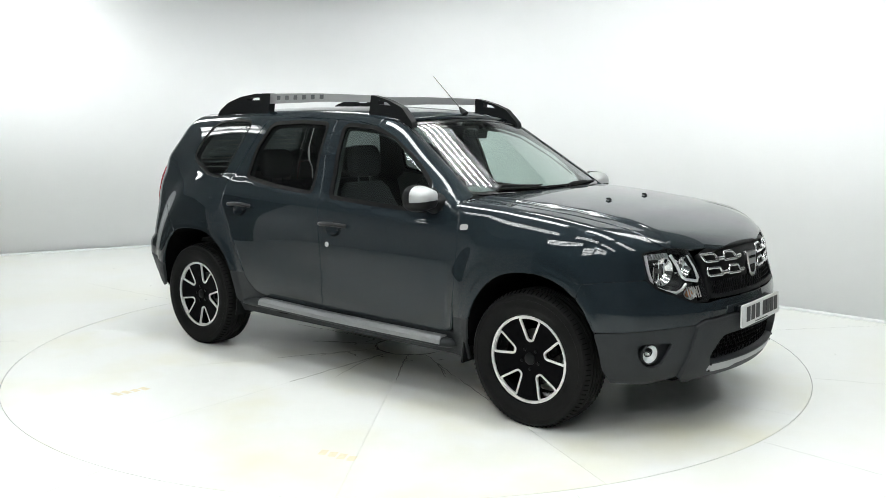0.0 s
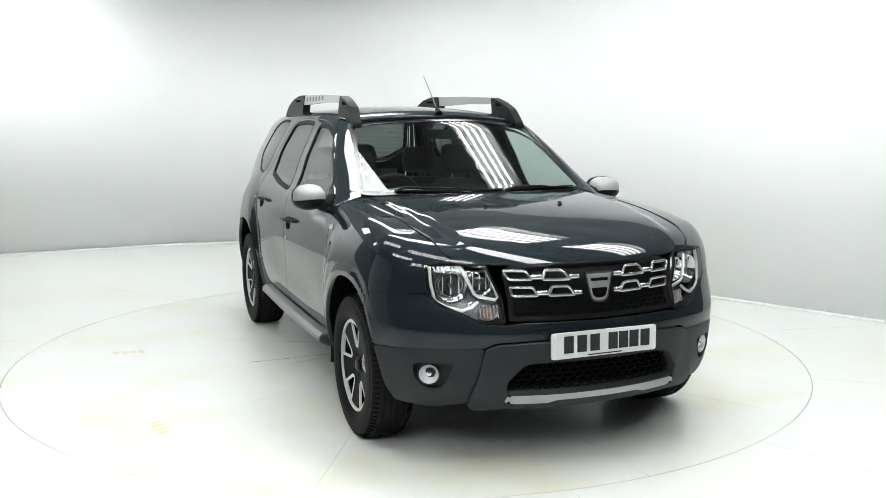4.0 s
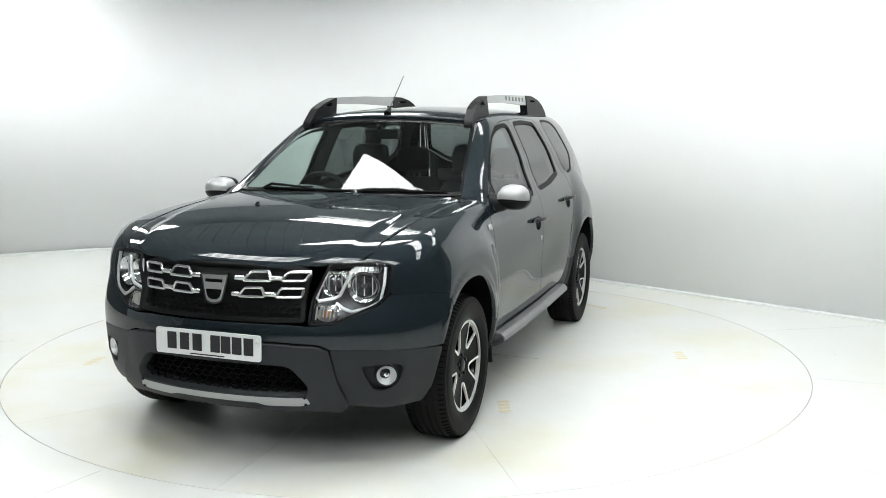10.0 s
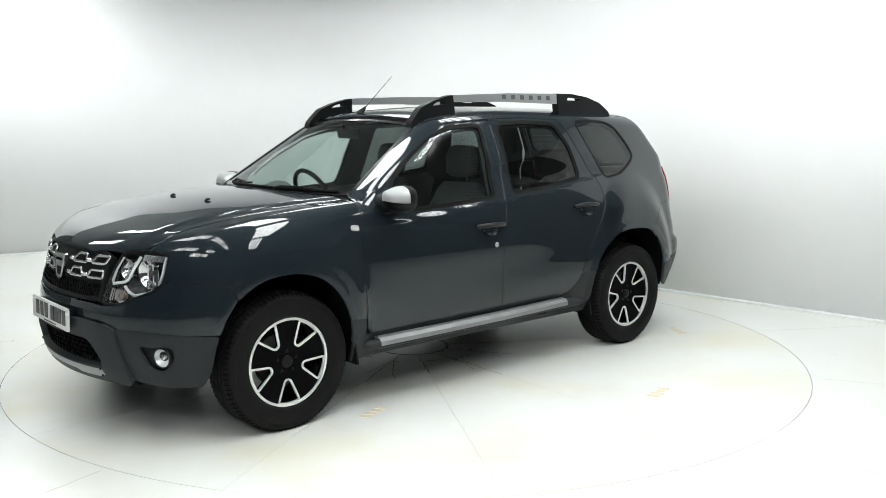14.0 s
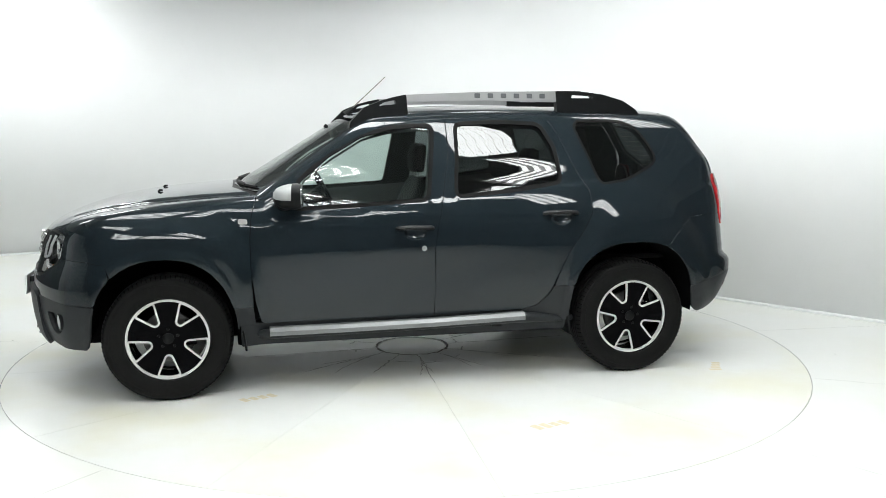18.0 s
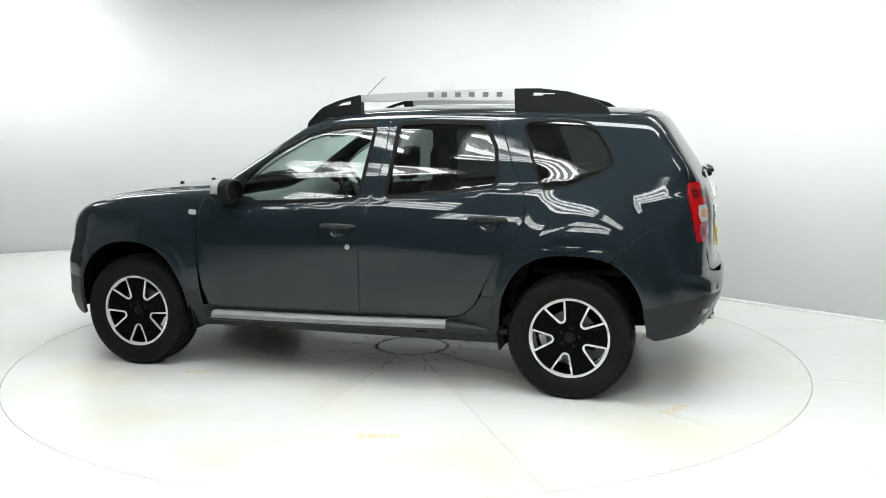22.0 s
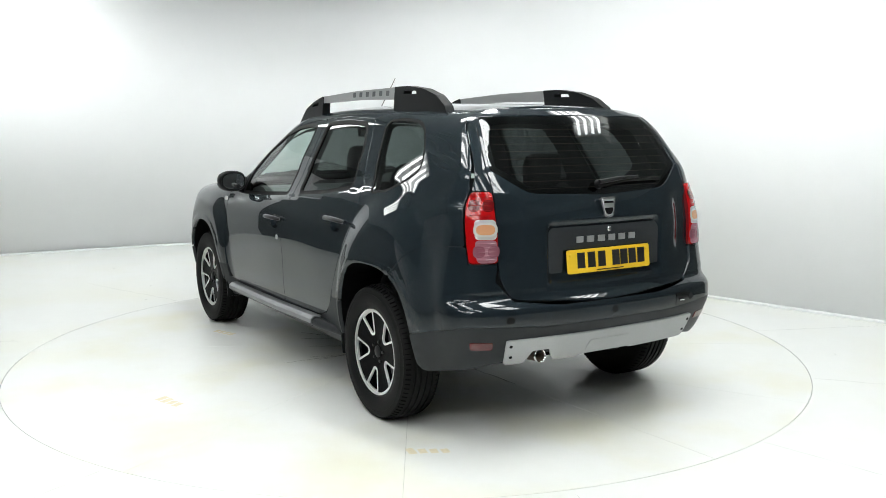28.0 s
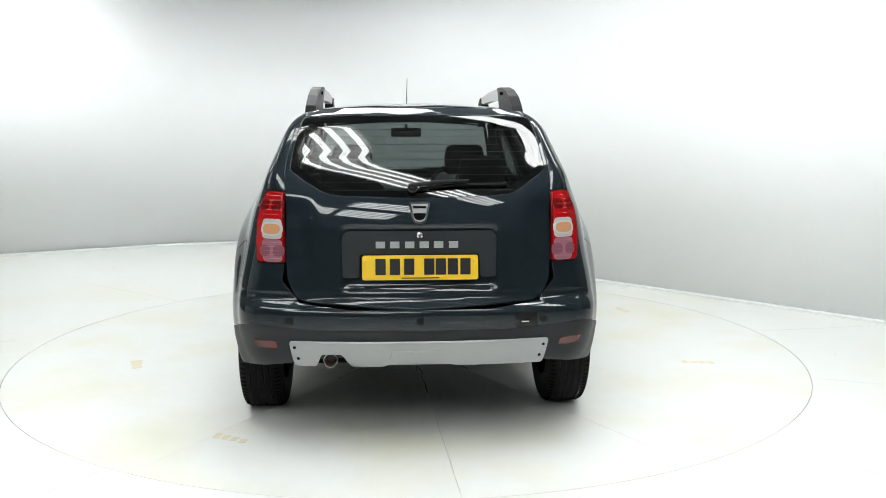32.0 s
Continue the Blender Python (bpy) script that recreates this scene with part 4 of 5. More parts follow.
def slab(name, outline, holes, place, thick, material, parent, step=0.02, label="", bulge=0.0):
    """A flat plate of some thickness; place(a, b, depth) gives the point."""
    q, f = fill(outline, holes, step)
    n = len(q)
    e = rim_edges(f)
    v = [place(a, b, thick / 2) for a, b in q] + [place(a, b, -thick / 2) for a, b in q]
    fs = [tuple(t) for t in f] + [tuple(x + n for x in t[::-1]) for t in f] + [(b, a, a + n, b + n) for a, b in e]
    bm = bmesh.new()
    bv = [bm.verts.new(p) for p in v]
    for t in fs:
        bm.faces.new([bv[i] for i in t])
    bmesh.ops.recalc_face_normals(bm, faces=bm.faces)
    return part(name, bm, material, parent, label, angle=0.7)


LAMP_OUT = [on_nose(*skin_pt(c_front, y, z), *r) for y, z, *r in ((0.717, 0.896), (0.60, 0.916), (0.482, 0.906, 0.02), (0.432, 0.755, 0.01), (0.428, 0.656), (0.525, 0.660), (0.685, 0.736, 0.03), (0.717, 0.778))]
for mirror in (False, True):
    lamp = tagged(new("headlamp"), "clear twin headlamp with chrome strips")
    lamp.parent = car
    o = rounded(LAMP_OUT, 0.012)
    panel("housing", grown(o, 0.002), c_nose, LAMP_GREY, lamp, off=-0.075, flange=0.0, mirror=mirror)
    panel("housing_rim", grown(o, 0.003), c_nose, BLACK, lamp, holes=[grown(o, -0.004)], off=-0.002, step=0.02, flange=0.05, mirror=mirror)
    panel("lens", grown(o, -0.004), c_nose, LENS, lamp, off=0.002, flange=0.0, mirror=mirror)
    for y, z, r in ((0.628, 0.806, 0.064), (0.512, 0.822, 0.052)):
        c = at_nose(y, z, -0.045)
        d = Vector((0.93, 0.30 if y > 0.6 else 0.2, 0.0)).normalized()
        c, d = flip(c, mirror), flip(d, mirror)
        fm = Matrix.Translation(c) @ d.to_track_quat("Y", "Z").to_matrix().to_4x4()
        bm = bmesh.new()
        lathe(bm, [(0.0005, -0.045), (r * 0.35, -0.040), (r * 0.7, -0.022), (r, 0.012), (r * 1.06, 0.014)], 28, fm)
        cup = part("reflector", bm, CHROME, lamp)
        bm = bmesh.new()
        lathe(bm, [(0.0005, 0.0), (0.010, -0.003), (0.012, -0.012), (0.011, -0.042)], 14, fm)
        part("bulb", bm, DULL_STEEL, cup)
        for k in (-1, 0, 1):
            bm = bmesh.new()
            box(bm, fm @ Vector((k * r * 0.55, -0.012, 0)), (0.004, 0.004, r * 1.3))
            part("flute", bm, BRIGHT, cup)
    strips = [[(0.698, 0.888), (0.700, 0.815), (0.690, 0.745), (0.650, 0.722), (0.590, 0.708), (0.555, 0.722), (0.525, 0.745)], [(0.578, 0.885), (0.560, 0.830), (0.538, 0.775), (0.520, 0.764), (0.455, 0.752), (0.446, 0.765), (0.462, 0.82), (0.480, 0.880)]]
    for s in strips:
        bm = bmesh.new()
        tube(bm, [flip(at_nose(y, z, -0.016), mirror) for y, z in s], 0.0072, 8)
        part("chrome_strip", bm, BRIGHT, lamp)
    # upper bar of the outer chamber and the amber indicator
    q = np.array([on_nose(1.9, 0.69, 0.895), on_nose(1.95, 0.595, 0.902), on_nose(1.95, 0.590, 0.872), on_nose(1.9, 0.692, 0.868)])
    panel("side_light", q, c_nose, SILVER, lamp, off=-0.03, step=0.02, flange=0.02, mirror=mirror)
    for k in range(7):
        y = 0.604 + 0.013 * k
        bm = bmesh.new()
        tube(bm, [flip(at_nose(y, z, -0.027), mirror) for z in (0.870, 0.896)], 0.0032, 6)
        part("flute", bm, CHROME, lamp)
    for k in range(6):
        y = 0.452 + 0.014 * k
        bm = bmesh.new()
        tube(bm, [flip(at_nose(y, z, -0.022), mirror) for z in (0.678, 0.732)], 0.003, 6)
        part("flute", bm, LENS_RIB, lamp)
    c = flip(at_nose(0.492, 0.700, -0.04), mirror)
    fm = Matrix.Translation(c) @ flip(Vector((0.95, 0.2, 0.0)), mirror).to_track_quat("Y", "Z").to_matrix().to_4x4()
    bm = bmesh.new()
    lathe(bm, [(0.0005, -0.03), (0.022, -0.022), (0.036, 0.0)], 24, fm @ Matrix.Diagonal((1.3, 1, 0.85, 1)))
    cup = part("indicator_cup", bm, SILVER, lamp)
    bm = bmesh.new()
    lathe(bm, [(0.0005, 0.004), (0.014, 0.0), (0.019, -0.010), (0.018, -0.028)], 16, fm)
    part("amber_bulb", bm, AMBER, cup)

# upper grille: black surround, mesh, chrome openings
grille = tagged(new("upper_grille"), "black front grille with chrome openings")
grille.parent = car
panel("surround", grown(rounded(gr, 0.012), -0.001), c_nose, BLACK, grille, holes=[grown(rounded(gr, 0.012), -0.016)], off=-0.002, step=0.02, flange=0.04)


def hex_mesh(name, y0, y1, z0, z1, w, h, off, parent, keep):
    bm = bmesh.new()
    rows = int((z1 - z0) / h)
    for r in range(rows + 1):
        z = z0 + r * h
        n = int((y1 - y0) / w)
        for k in range(n + 1):
            y = y0 + k * w + (w / 2 if r % 2 else 0)
            if keep(y, z):
                c = at_nose(y, z, off)
                ring_tube(bm, [c + Vector((0, w * 0.46 * math.cos(t), h * 0.62 * math.sin(t))) for t in [math.pi / 3 * j for j in range(6)]], 0.0028, 4)
    ob = part(name, bm, MESH, parent, smooth=False)
    tagged(ob, kind="stuff")
    return ob


hex_mesh("mesh", -0.40, 0.40, 0.672, 0.75, 0.036, 0.020, -0.016, grille, lambda y, z: abs(y) < 0.395)
low_grille = tagged(new("lower_grille"), "black honeycomb lower grille")
low_grille.parent = car
hex_mesh("mesh", -0.42, 0.42, 0.365, 0.485, 0.046, 0.024, -0.022, low_grille, lambda y, z: abs(y) < 0.355 + 0.065 * min(1, max(0, (0.485 - z) / 0.09)))
openings = [[(0.418, 0.870), (0.325, 0.868), (0.300, 0.832), (0.398, 0.834)], [(0.235, 0.868), (0.160, 0.866), (0.128, 0.828), (0.255, 0.830)], [(0.395, 0.802), (0.300, 0.800), (0.278, 0.764), (0.388, 0.766)], [(0.215, 0.801), (0.140, 0.799), (0.112, 0.762), (0.232, 0.764)]]
links = [(0.303, 0.252, 0.838), (0.130, 0.086, 0.834), (0.282, 0.228, 0.770), (0.114, 0.080, 0.766)]
for s in (1, -1):
    for o in openings:
        q = dense(rounded(o, 0.010), 0.02)
        bm = bmesh.new()
        ring_tube(bm, [at_nose(s * y, z, -0.002) for y, z in q], 0.0068, 8)
        part("chrome_opening", bm, GRILLE_CHROME, grille)
    for y0, y1, z in links:
        bm = bmesh.new()
        tube(bm, [at_nose(s * (y0 + (y1 - y0) * t), z + 0.004, -0.004) for t in (0, 0.15, 0.5, 0.85, 1)], [0.010, 0.011, 0.011, 0.011, 0.010], 10)
        part("chrome_link", bm, GRILLE_CHROME, grille)


def badge(parent, centre, nrm, w, h, up=Vector((0, 0, 1))):
    """A plain shield: bright rim, silver face, dark insert."""
    nrm = Vector(nrm).normalized()
    a = up.cross(nrm).normalized()
    b = nrm.cross(a)
    M = Matrix((a, b, nrm)).transposed().to_4x4()
    M.translation = centre
    out = rounded([(-w / 2, h / 2, 0.012), (w / 2, h / 2, 0.012), (w * 0.40, 0.0), (w * 0.30, -h * 0.40, 0.02), (w * 0.12, -h / 2), (-w * 0.12, -h / 2), (-w * 0.30, -h * 0.40, 0.02), (-w * 0.40, 0.0)], 0.012)
    u = rounded([(-w * 0.30, -h * 0.02), (w * 0.30, -h * 0.02), (w * 0.22, -h * 0.28), (w * 0.1, -h * 0.34), (-w * 0.1, -h * 0.34), (-w * 0.22, -h * 0.28)], 0.008)
    shield = slab("badge", out, [], lambda p, q, d: M @ Vector((p, q, d)), 0.014, CHROME, parent, 0.03, "bright shield-shaped badge")
    slab("badge_face", grown(out, -0.009), [u], lambda p, q, d: M @ Vector((p, q, d + 0.0075)), 0.005, SILVER, shield, 0.03)
    slab("badge_insert", u, [], lambda p, q, d: M @ Vector((p, q, d + 0.006)), 0.004, GLOSS_BLACK, shield, 0.03)
    bm = bmesh.new()
    box(bm, Vector((0, h * 0.25, 0.0105)), (w * 0.6, h * 0.10, 0.002))
    bm.transform(M)
    part("badge_bar", bm, GLOSS_BLACK, shield, smooth=False)


badge(car, at_nose(0, 0.788, 0.006), (1, 0, 0.12), 0.140, 0.135)
badge(car, at_tail(0, 1.088, 0.010), (-1, 0, 0.15), 0.098, 0.098)


def plate(parent, centre, nrm, material, name, label, glyphs):
    nrm = Vector(nrm).normalized()
    up = Vector((0, 0, 1))
    a = up.cross(nrm).normalized()
    b = nrm.cross(a)
    M = Matrix((a, b, nrm)).transposed().to_4x4()
    M.translation = centre
    out = rounded([(-0.26, -0.0555), (0.26, -0.0555), (0.26, 0.0555), (-0.26, 0.0555)], 0.012)
    p = slab(name, out, [], lambda x, y, d: M @ Vector((x, y, d)), 0.008, material, parent, 0.1, label)
    for x in glyphs:
        bm = bmesh.new()
        box(bm, Vector((x, 0.004, 0.005)), (0.046, 0.073, 0.002))
        bm.transform(M)
        part("plate_bar", bm, INK, p, smooth=False)
    bm = bmesh.new()
    box(bm, Vector((0.0, -0.047, 0.005)), (0.17, 0.005, 0.0015))
    bm.transform(M)
    part("maker_line", bm, INK, p, smooth=False)
    for s in (-1, 1):
        bm = bmesh.new()
        lathe(bm, [(0.0005, 0.009), (0.006, 0.008), (0.008, 0.004)], 12, M @ pose(s * 0.243, 0.030, 0, 90) @ pose(0, 0, 0))
        part("plate_screw", bm, material, p)


GLYPHS = (-0.178, -0.114, -0.050, 0.040, 0.092, 0.146, 0.203)
plate(car, (2.158, -0.002, 0.560), (1, 0, 0.03), PLATE_W, "front_plate", "white number plate with dark bars", GLYPHS)
plate(car, (-2.092, -0.002, 0.846), (-1, 0, 0.12), PLATE_Y, "rear_plate", "yellow number plate with dark bars", GLYPHS)
bm = bmesh.new()
box(bm, Vector((2.125, 0, 0.56)), (0.045, 0.44, 0.09), None, 0.008)
part("plate_holder", bm, BLACK, car)

# tailgate trim round the plate, letters as plain bars, lock, wiper, sensors
garnish = [(-0.345, 0.800), (-0.275, 0.800), (-0.270, 0.905), (0.270, 0.905), (0.275, 0.800), (0.345, 0.800), (0.348, 0.985, 0.03), (0.325, 1.008), (-0.325, 1.008), (-0.348, 0.985, 0.03)]
panel("plate_trim", rounded(garnish, 0.012), c_rear, PLASTIC, tailgate, off=-0.004, step=0.02, flange=0.02, label="dark grey plastic trim round the number plate")
for k, y in enumerate((0.176, 0.112, 0.045, -0.020, -0.085, -0.152)):
    c = at_tail(y, 0.948, 0.001)
    bm = bmesh.new()
    box(bm, c, (0.006, 0.042, 0.030), None, 0.002)
    part("letter_bar", bm, SILVER, tailgate, smooth=False)
c = at_tail(0.0, 0.990, 0.004)
bm = bmesh.new()
lathe(bm, [(0.0005, 0.008), (0.008, 0.008), (0.013, 0.004), (0.014, -0.006)], 20, Matrix.Translation(c) @ pose(0, 0, 0, 0, 0, 90))
part("boot_lock", bm, CHROME, tailgate)
bm = bmesh.new()
piv = at_tail(0.03, 1.195, 0.01)
tube(bm, [piv, piv + Vector((-0.022, 0, 0.004))], [0.024, 0.020], 16)
tube(bm, [at_tail(0.04, 1.197, 0.034), at_tail(-0.08, 1.208, 0.038), at_tail(-0.22, 1.214, 0.034)], [0.016, 0.014, 0.010], 8, flat=0.7)
wiper = part("rear_wiper", bm, BLACK, tailgate, "black rear wiper")
bm = bmesh.new()
tube(bm, [at_tail(0.0, 1.190, 0.012), at_tail(-0.15, 1.206, 0.014), at_tail(-0.40, 1.207, 0.012)], 0.008, 6)
part("wiper_blade", bm, SEAL, wiper)
for y in (0.572, 0.0, -0.545):
    ang = on_tail(-2.08, y, 0)[0]
    q = np.array([(ang + 0.0165 * math.cos(t), 0.610 + 0.0165 * math.sin(t)) for t in np.linspace(0, 6.283, 21)[:-1]])
    panel("parking_sensor", q, c_tail, BLACK, rear_bumper, off=0.0015, step=0.01, flange=0.004)
ang = on_tail(-2.09, -0.47, 0)[0]
q = rounded([(ang - 0.042, 0.575), (ang + 0.042, 0.575), (ang + 0.042, 0.640), (ang - 0.042, 0.640)], 0.015)
# flat patch on the uncut bumper; its black stands for the shaded opening
panel("tow_eye_dark_patch", q, c_tail, GLOSS_BLACK, rear_bumper, off=0.002, step=0.02, flange=0.004, label="flat black patch coloured as the shaded towing-eye opening")
bm = bmesh.new()
box(bm, at_tail(-0.475, 0.602, 0.004), (0.008, 0.035, 0.010), None, 0.003)
part("towing_eye", bm, CHROME, rear_bumper)
for y in (0.56, -0.56):
    for dz in (0.0, 0.055):
        c = Vector(cast(c_tail, np.array([on_tail(-2.06, y, 0.435 + dz)[:2]]), 0.017)[0][0])
        bm = bmesh.new()
        lathe(bm, [(0.0005, 0.003), (0.007, 0.002), (0.008, -0.003)], 12, Matrix.Translation(c) @ pose(0, 0, 0, 0, 0, 90))
        part("screw", bm, BLACK, rear_skid)
# raised middle of the rear skid plate
mid = [(-0.14, 0.425), (-0.10, 0.412), (0.10, 0.412), (0.14, 0.425), (0.125, 0.475), (-0.125, 0.475)]
panel("skid_boss", rounded(mid, 0.012), c_rear, SATIN, rear_skid, off=0.021, step=0.03, flange=0.006)
bm = bmesh.new()
lathe(bm, [(0.029, -0.30), (0.029, -0.02), (0.0315, 0.0), (0.028, 0.002), (0.026, -0.03), (0.025, -0.2)], 28, pose(-2.085, 0.405, 0.422, 0, 0, 90) @ pose(0, 0, 0, 6))
exh = part("exhaust_pipe", bm, RUST, car, "round steel exhaust pipe")
bm = bmesh.new()
lathe(bm, [(0.030, -0.012), (0.033, 0.0), (0.030, 0.004), (0.027, 0.0)], 28, pose(-2.087, 0.405, 0.422, 0, 0, 90) @ pose(0, 0, 0, 6))
part("bright_tip", bm, CHROME, exh)
for y in (0.405, -0.405):
    for dz in (0, 0.03):
        c = at_nose(y, 0.32 + dz, 0.024)
        bm = bmesh.new()
        lathe(bm, [(0.0005, 0.003), (0.006, 0.002), (0.007, -0.003)], 12, Matrix.Translation(c) @ pose(0, 0, 0, 0, 0, -90))
        part("screw", bm, BLACK, frame_part)
bm = bmesh.new()
lathe(bm, [(0.0005, -0.02), (0.022, -0.02), (0.026, 0.0), (0.032, 0.002)], 20, Matrix.Translation(at_nose(0.50, 0.335, 0.004)) @ pose(0, 0, 0, 0, 0, -75) @ Matrix.Diagonal((1.4, 1, 1, 1)))
part("towing_hole", bm, DARK, frame_part)


# ---- wheels ----
def build_wheel():
    """A wheel with its outer face towards +y, axle at the origin."""
    wheel = new("wheel")
    prof = [(0.200, -0.100), (0.235, -0.108), (0.285, -0.112), (0.318, -0.105), (0.334, -0.090), (0.341, -0.070)]
    for g in (-0.048, -0.016, 0.016, 0.048):
        prof += [(0.3435, g - 0.0055), (0.3365, g - 0.0035), (0.3365, g + 0.0035), (0.3435, g + 0.0055)]
    prof += [(0.341, 0.070), (0.334, 0.090), (0.322, 0.102), (0.319, 0.1015), (0.300, 0.108), (0.298, 0.1065), (0.262, 0.111), (0.258, 0.1095), (0.240, 0.107), (0.228, 0.100), (0.222, 0.088)]
    bm = bmesh.new()
    lathe(bm, prof, 120)
    part("tyre", bm, RUBBER, wheel, "black treaded rubber tyre", angle=0.5)
    # shoulder sipes
    bm = bmesh.new()
    for k in range(84):
        a = 2 * math.pi * k / 84
        for s in (-1, 1):
            box(bm, Vector((0.3335 * math.cos(a), s * 0.083, 0.3335 * math.sin(a))), (0.0125, 0.026, 0.004), pose(0, 0, 0, 0, -math.degrees(a), 0) @ pose(0, 0, 0, 0, 0, s * 24))
    ob = part("sipe", bm, DARK, wheel, smooth=False)
    tagged(ob, kind="stuff")
    bm = bmesh.new()
    lathe(bm, [(0.225, 0.092), (0.214, 0.086), (0.205, 0.06), (0.198, 0.02), (0.200, -0.06), (0.214, -0.10)], 72)
    part("barrel", bm, GLOSS_BLACK, wheel)

    # face with five windows
    def window(k, d=0.0):
        a = radians(90 + 72 * k + 36)
        e = np.array([math.cos(a), math.sin(a)])
        s = np.array([-e[1], e[0]])
        pts = [0.204 * e + 0.000 * s]
        half = radians(15.4)
        arc = [np.array([math.cos(a + t), math.sin(a + t)]) * 0.2035 for t in np.linspace(half, -half, 7)]
        inner = [e * 0.095 - s * 0.0115, e * 0.095 + s * 0.0115]
        p = [(*arc[0], 0.016)] + [tuple(q) for q in arc[1:-1]] + [(*arc[-1], 0.016), (*inner[0], 0.016), (*inner[1], 0.016)]
        return grown(rounded(p, 0.004), d)

    def depth(q):
        r = np.hypot(q[:, 0], q[:, 1])
        return 0.083 - 0.018 * np.clip(1 - r / 0.20, 0, 1) ** 1.0 * np.clip(r / 0.06, 0, 1) - 0.012 * np.clip(1 - r / 0.06, 0, 1)

    def flat_part(name, outline, holes, material, lift, step, thick, label=""):
        q, f = fill(outline, holes, step)
        y = depth(q) + lift
        n = len(q)
        e = rim_edges(f)
        v = np.concatenate([np.stack([q[:, 0], y, q[:, 1]], -1), np.stack([q[:, 0], y - thick, q[:, 1]], -1)])
        fs = [tuple(t[::-1]) for t in f] + [(a, b, b + n, a + n) for a, b in e]
        ob = obj(name, v, fs, material, wheel, True, None, label)
        ob.data.set_sharp_from_angle(angle=0.7)
        return ob

    t = np.linspace(0, 2 * np.pi, 97)[:-1]
    disc = np.stack([np.cos(t), np.sin(t)], -1)
    flat_part("spokes", disc * 0.2155, [window(k, 0.004) for k in range(5)], WHEEL_BLACK, 0.0, 0.014, 0.03, "gloss black five-spoke wheel face")
    flat_part("rim_edge", disc * 0.2195, [disc * 0.2070], MACHINED, 0.009, 0.012, 0.018, "bright machined rim edge")
    for k in range(5):
        flat_part("window_edge", window(k, 0.0095), [window(k, -0.0010)], MACHINED, 0.0015, 0.01, 0.010, "bright machined edge round a wheel window")
    for k in range(5):
        a = radians(90 + 72 * k)
        bm = bmesh.new()
        lathe(bm, [(0.0005, 0.070), (0.008, 0.069), (0.010, 0.060), (0.010, 0.05)], 6, pose(0.052 * math.cos(a), 0.006, 0.052 * math.sin(a)))
        part("wheel_bolt", bm, BLACK, wheel)
    bm = bmesh.new()
    lathe(bm, [(0.0005, 0.078), (0.024, 0.0775), (0.030, 0.074), (0.031, 0.06)], 40)
    part("hub_cap", bm, BLACK, wheel)
    bm = bmesh.new()
    lathe(bm, [(0.05, 0.015), (0.138, 0.015), (0.140, 0.010), (0.140, -0.008), (0.05, -0.010)], 48)
    part("brake_disc", bm, DULL_STEEL, wheel)
    bm = bmesh.new()
    box(bm, Vector((-0.115, 0.005, 0.02)), (0.06, 0.06, 0.14), None, 0.012)
    part("brake_caliper", bm, DARK, wheel)
    return wheel


first = build_wheel()
first.parent = car
first.matrix_local = pose(1.3365, 0.785, 0.338)
tagged(first, "black and machined alloy wheel with a road tyre")
for x, s, spin in ((-1.3365, 1, -11), (1.3365, -1, 35), (-1.3365, -1, 13)):
    w = copy_thing(first, pose(x, 0.785 * s, 0.338, 0, spin, 0 if s > 0 else 180))


# ---- mirrors, handles, bars and other fittings on the body ----
def loft(bm, rings):
    vs = [[bm.verts.new(p) for p in r] for r in rings]
    k = len(vs[0])
    for q, w in zip(vs, vs[1:]):
        for j in range(k):
            bm.faces.new((q[j], q[(j + 1) % k], w[(j + 1) % k], w[j]))
    bm.faces.new(vs[0][::-1])
    bm.faces.new(vs[-1])
    bmesh.ops.recalc_face_normals(bm, faces=bm.faces)
    return bm


def squircle(n, a, b, p=3.2):
    t = np.linspace(0, 2 * np.pi, n + 1)[:-1]
    return np.stack([a * np.sign(np.cos(t)) * np.abs(np.cos(t)) ** (2 / p), b * np.sign(np.sin(t)) * np.abs(np.sin(t)) ** (2 / p)], -1)


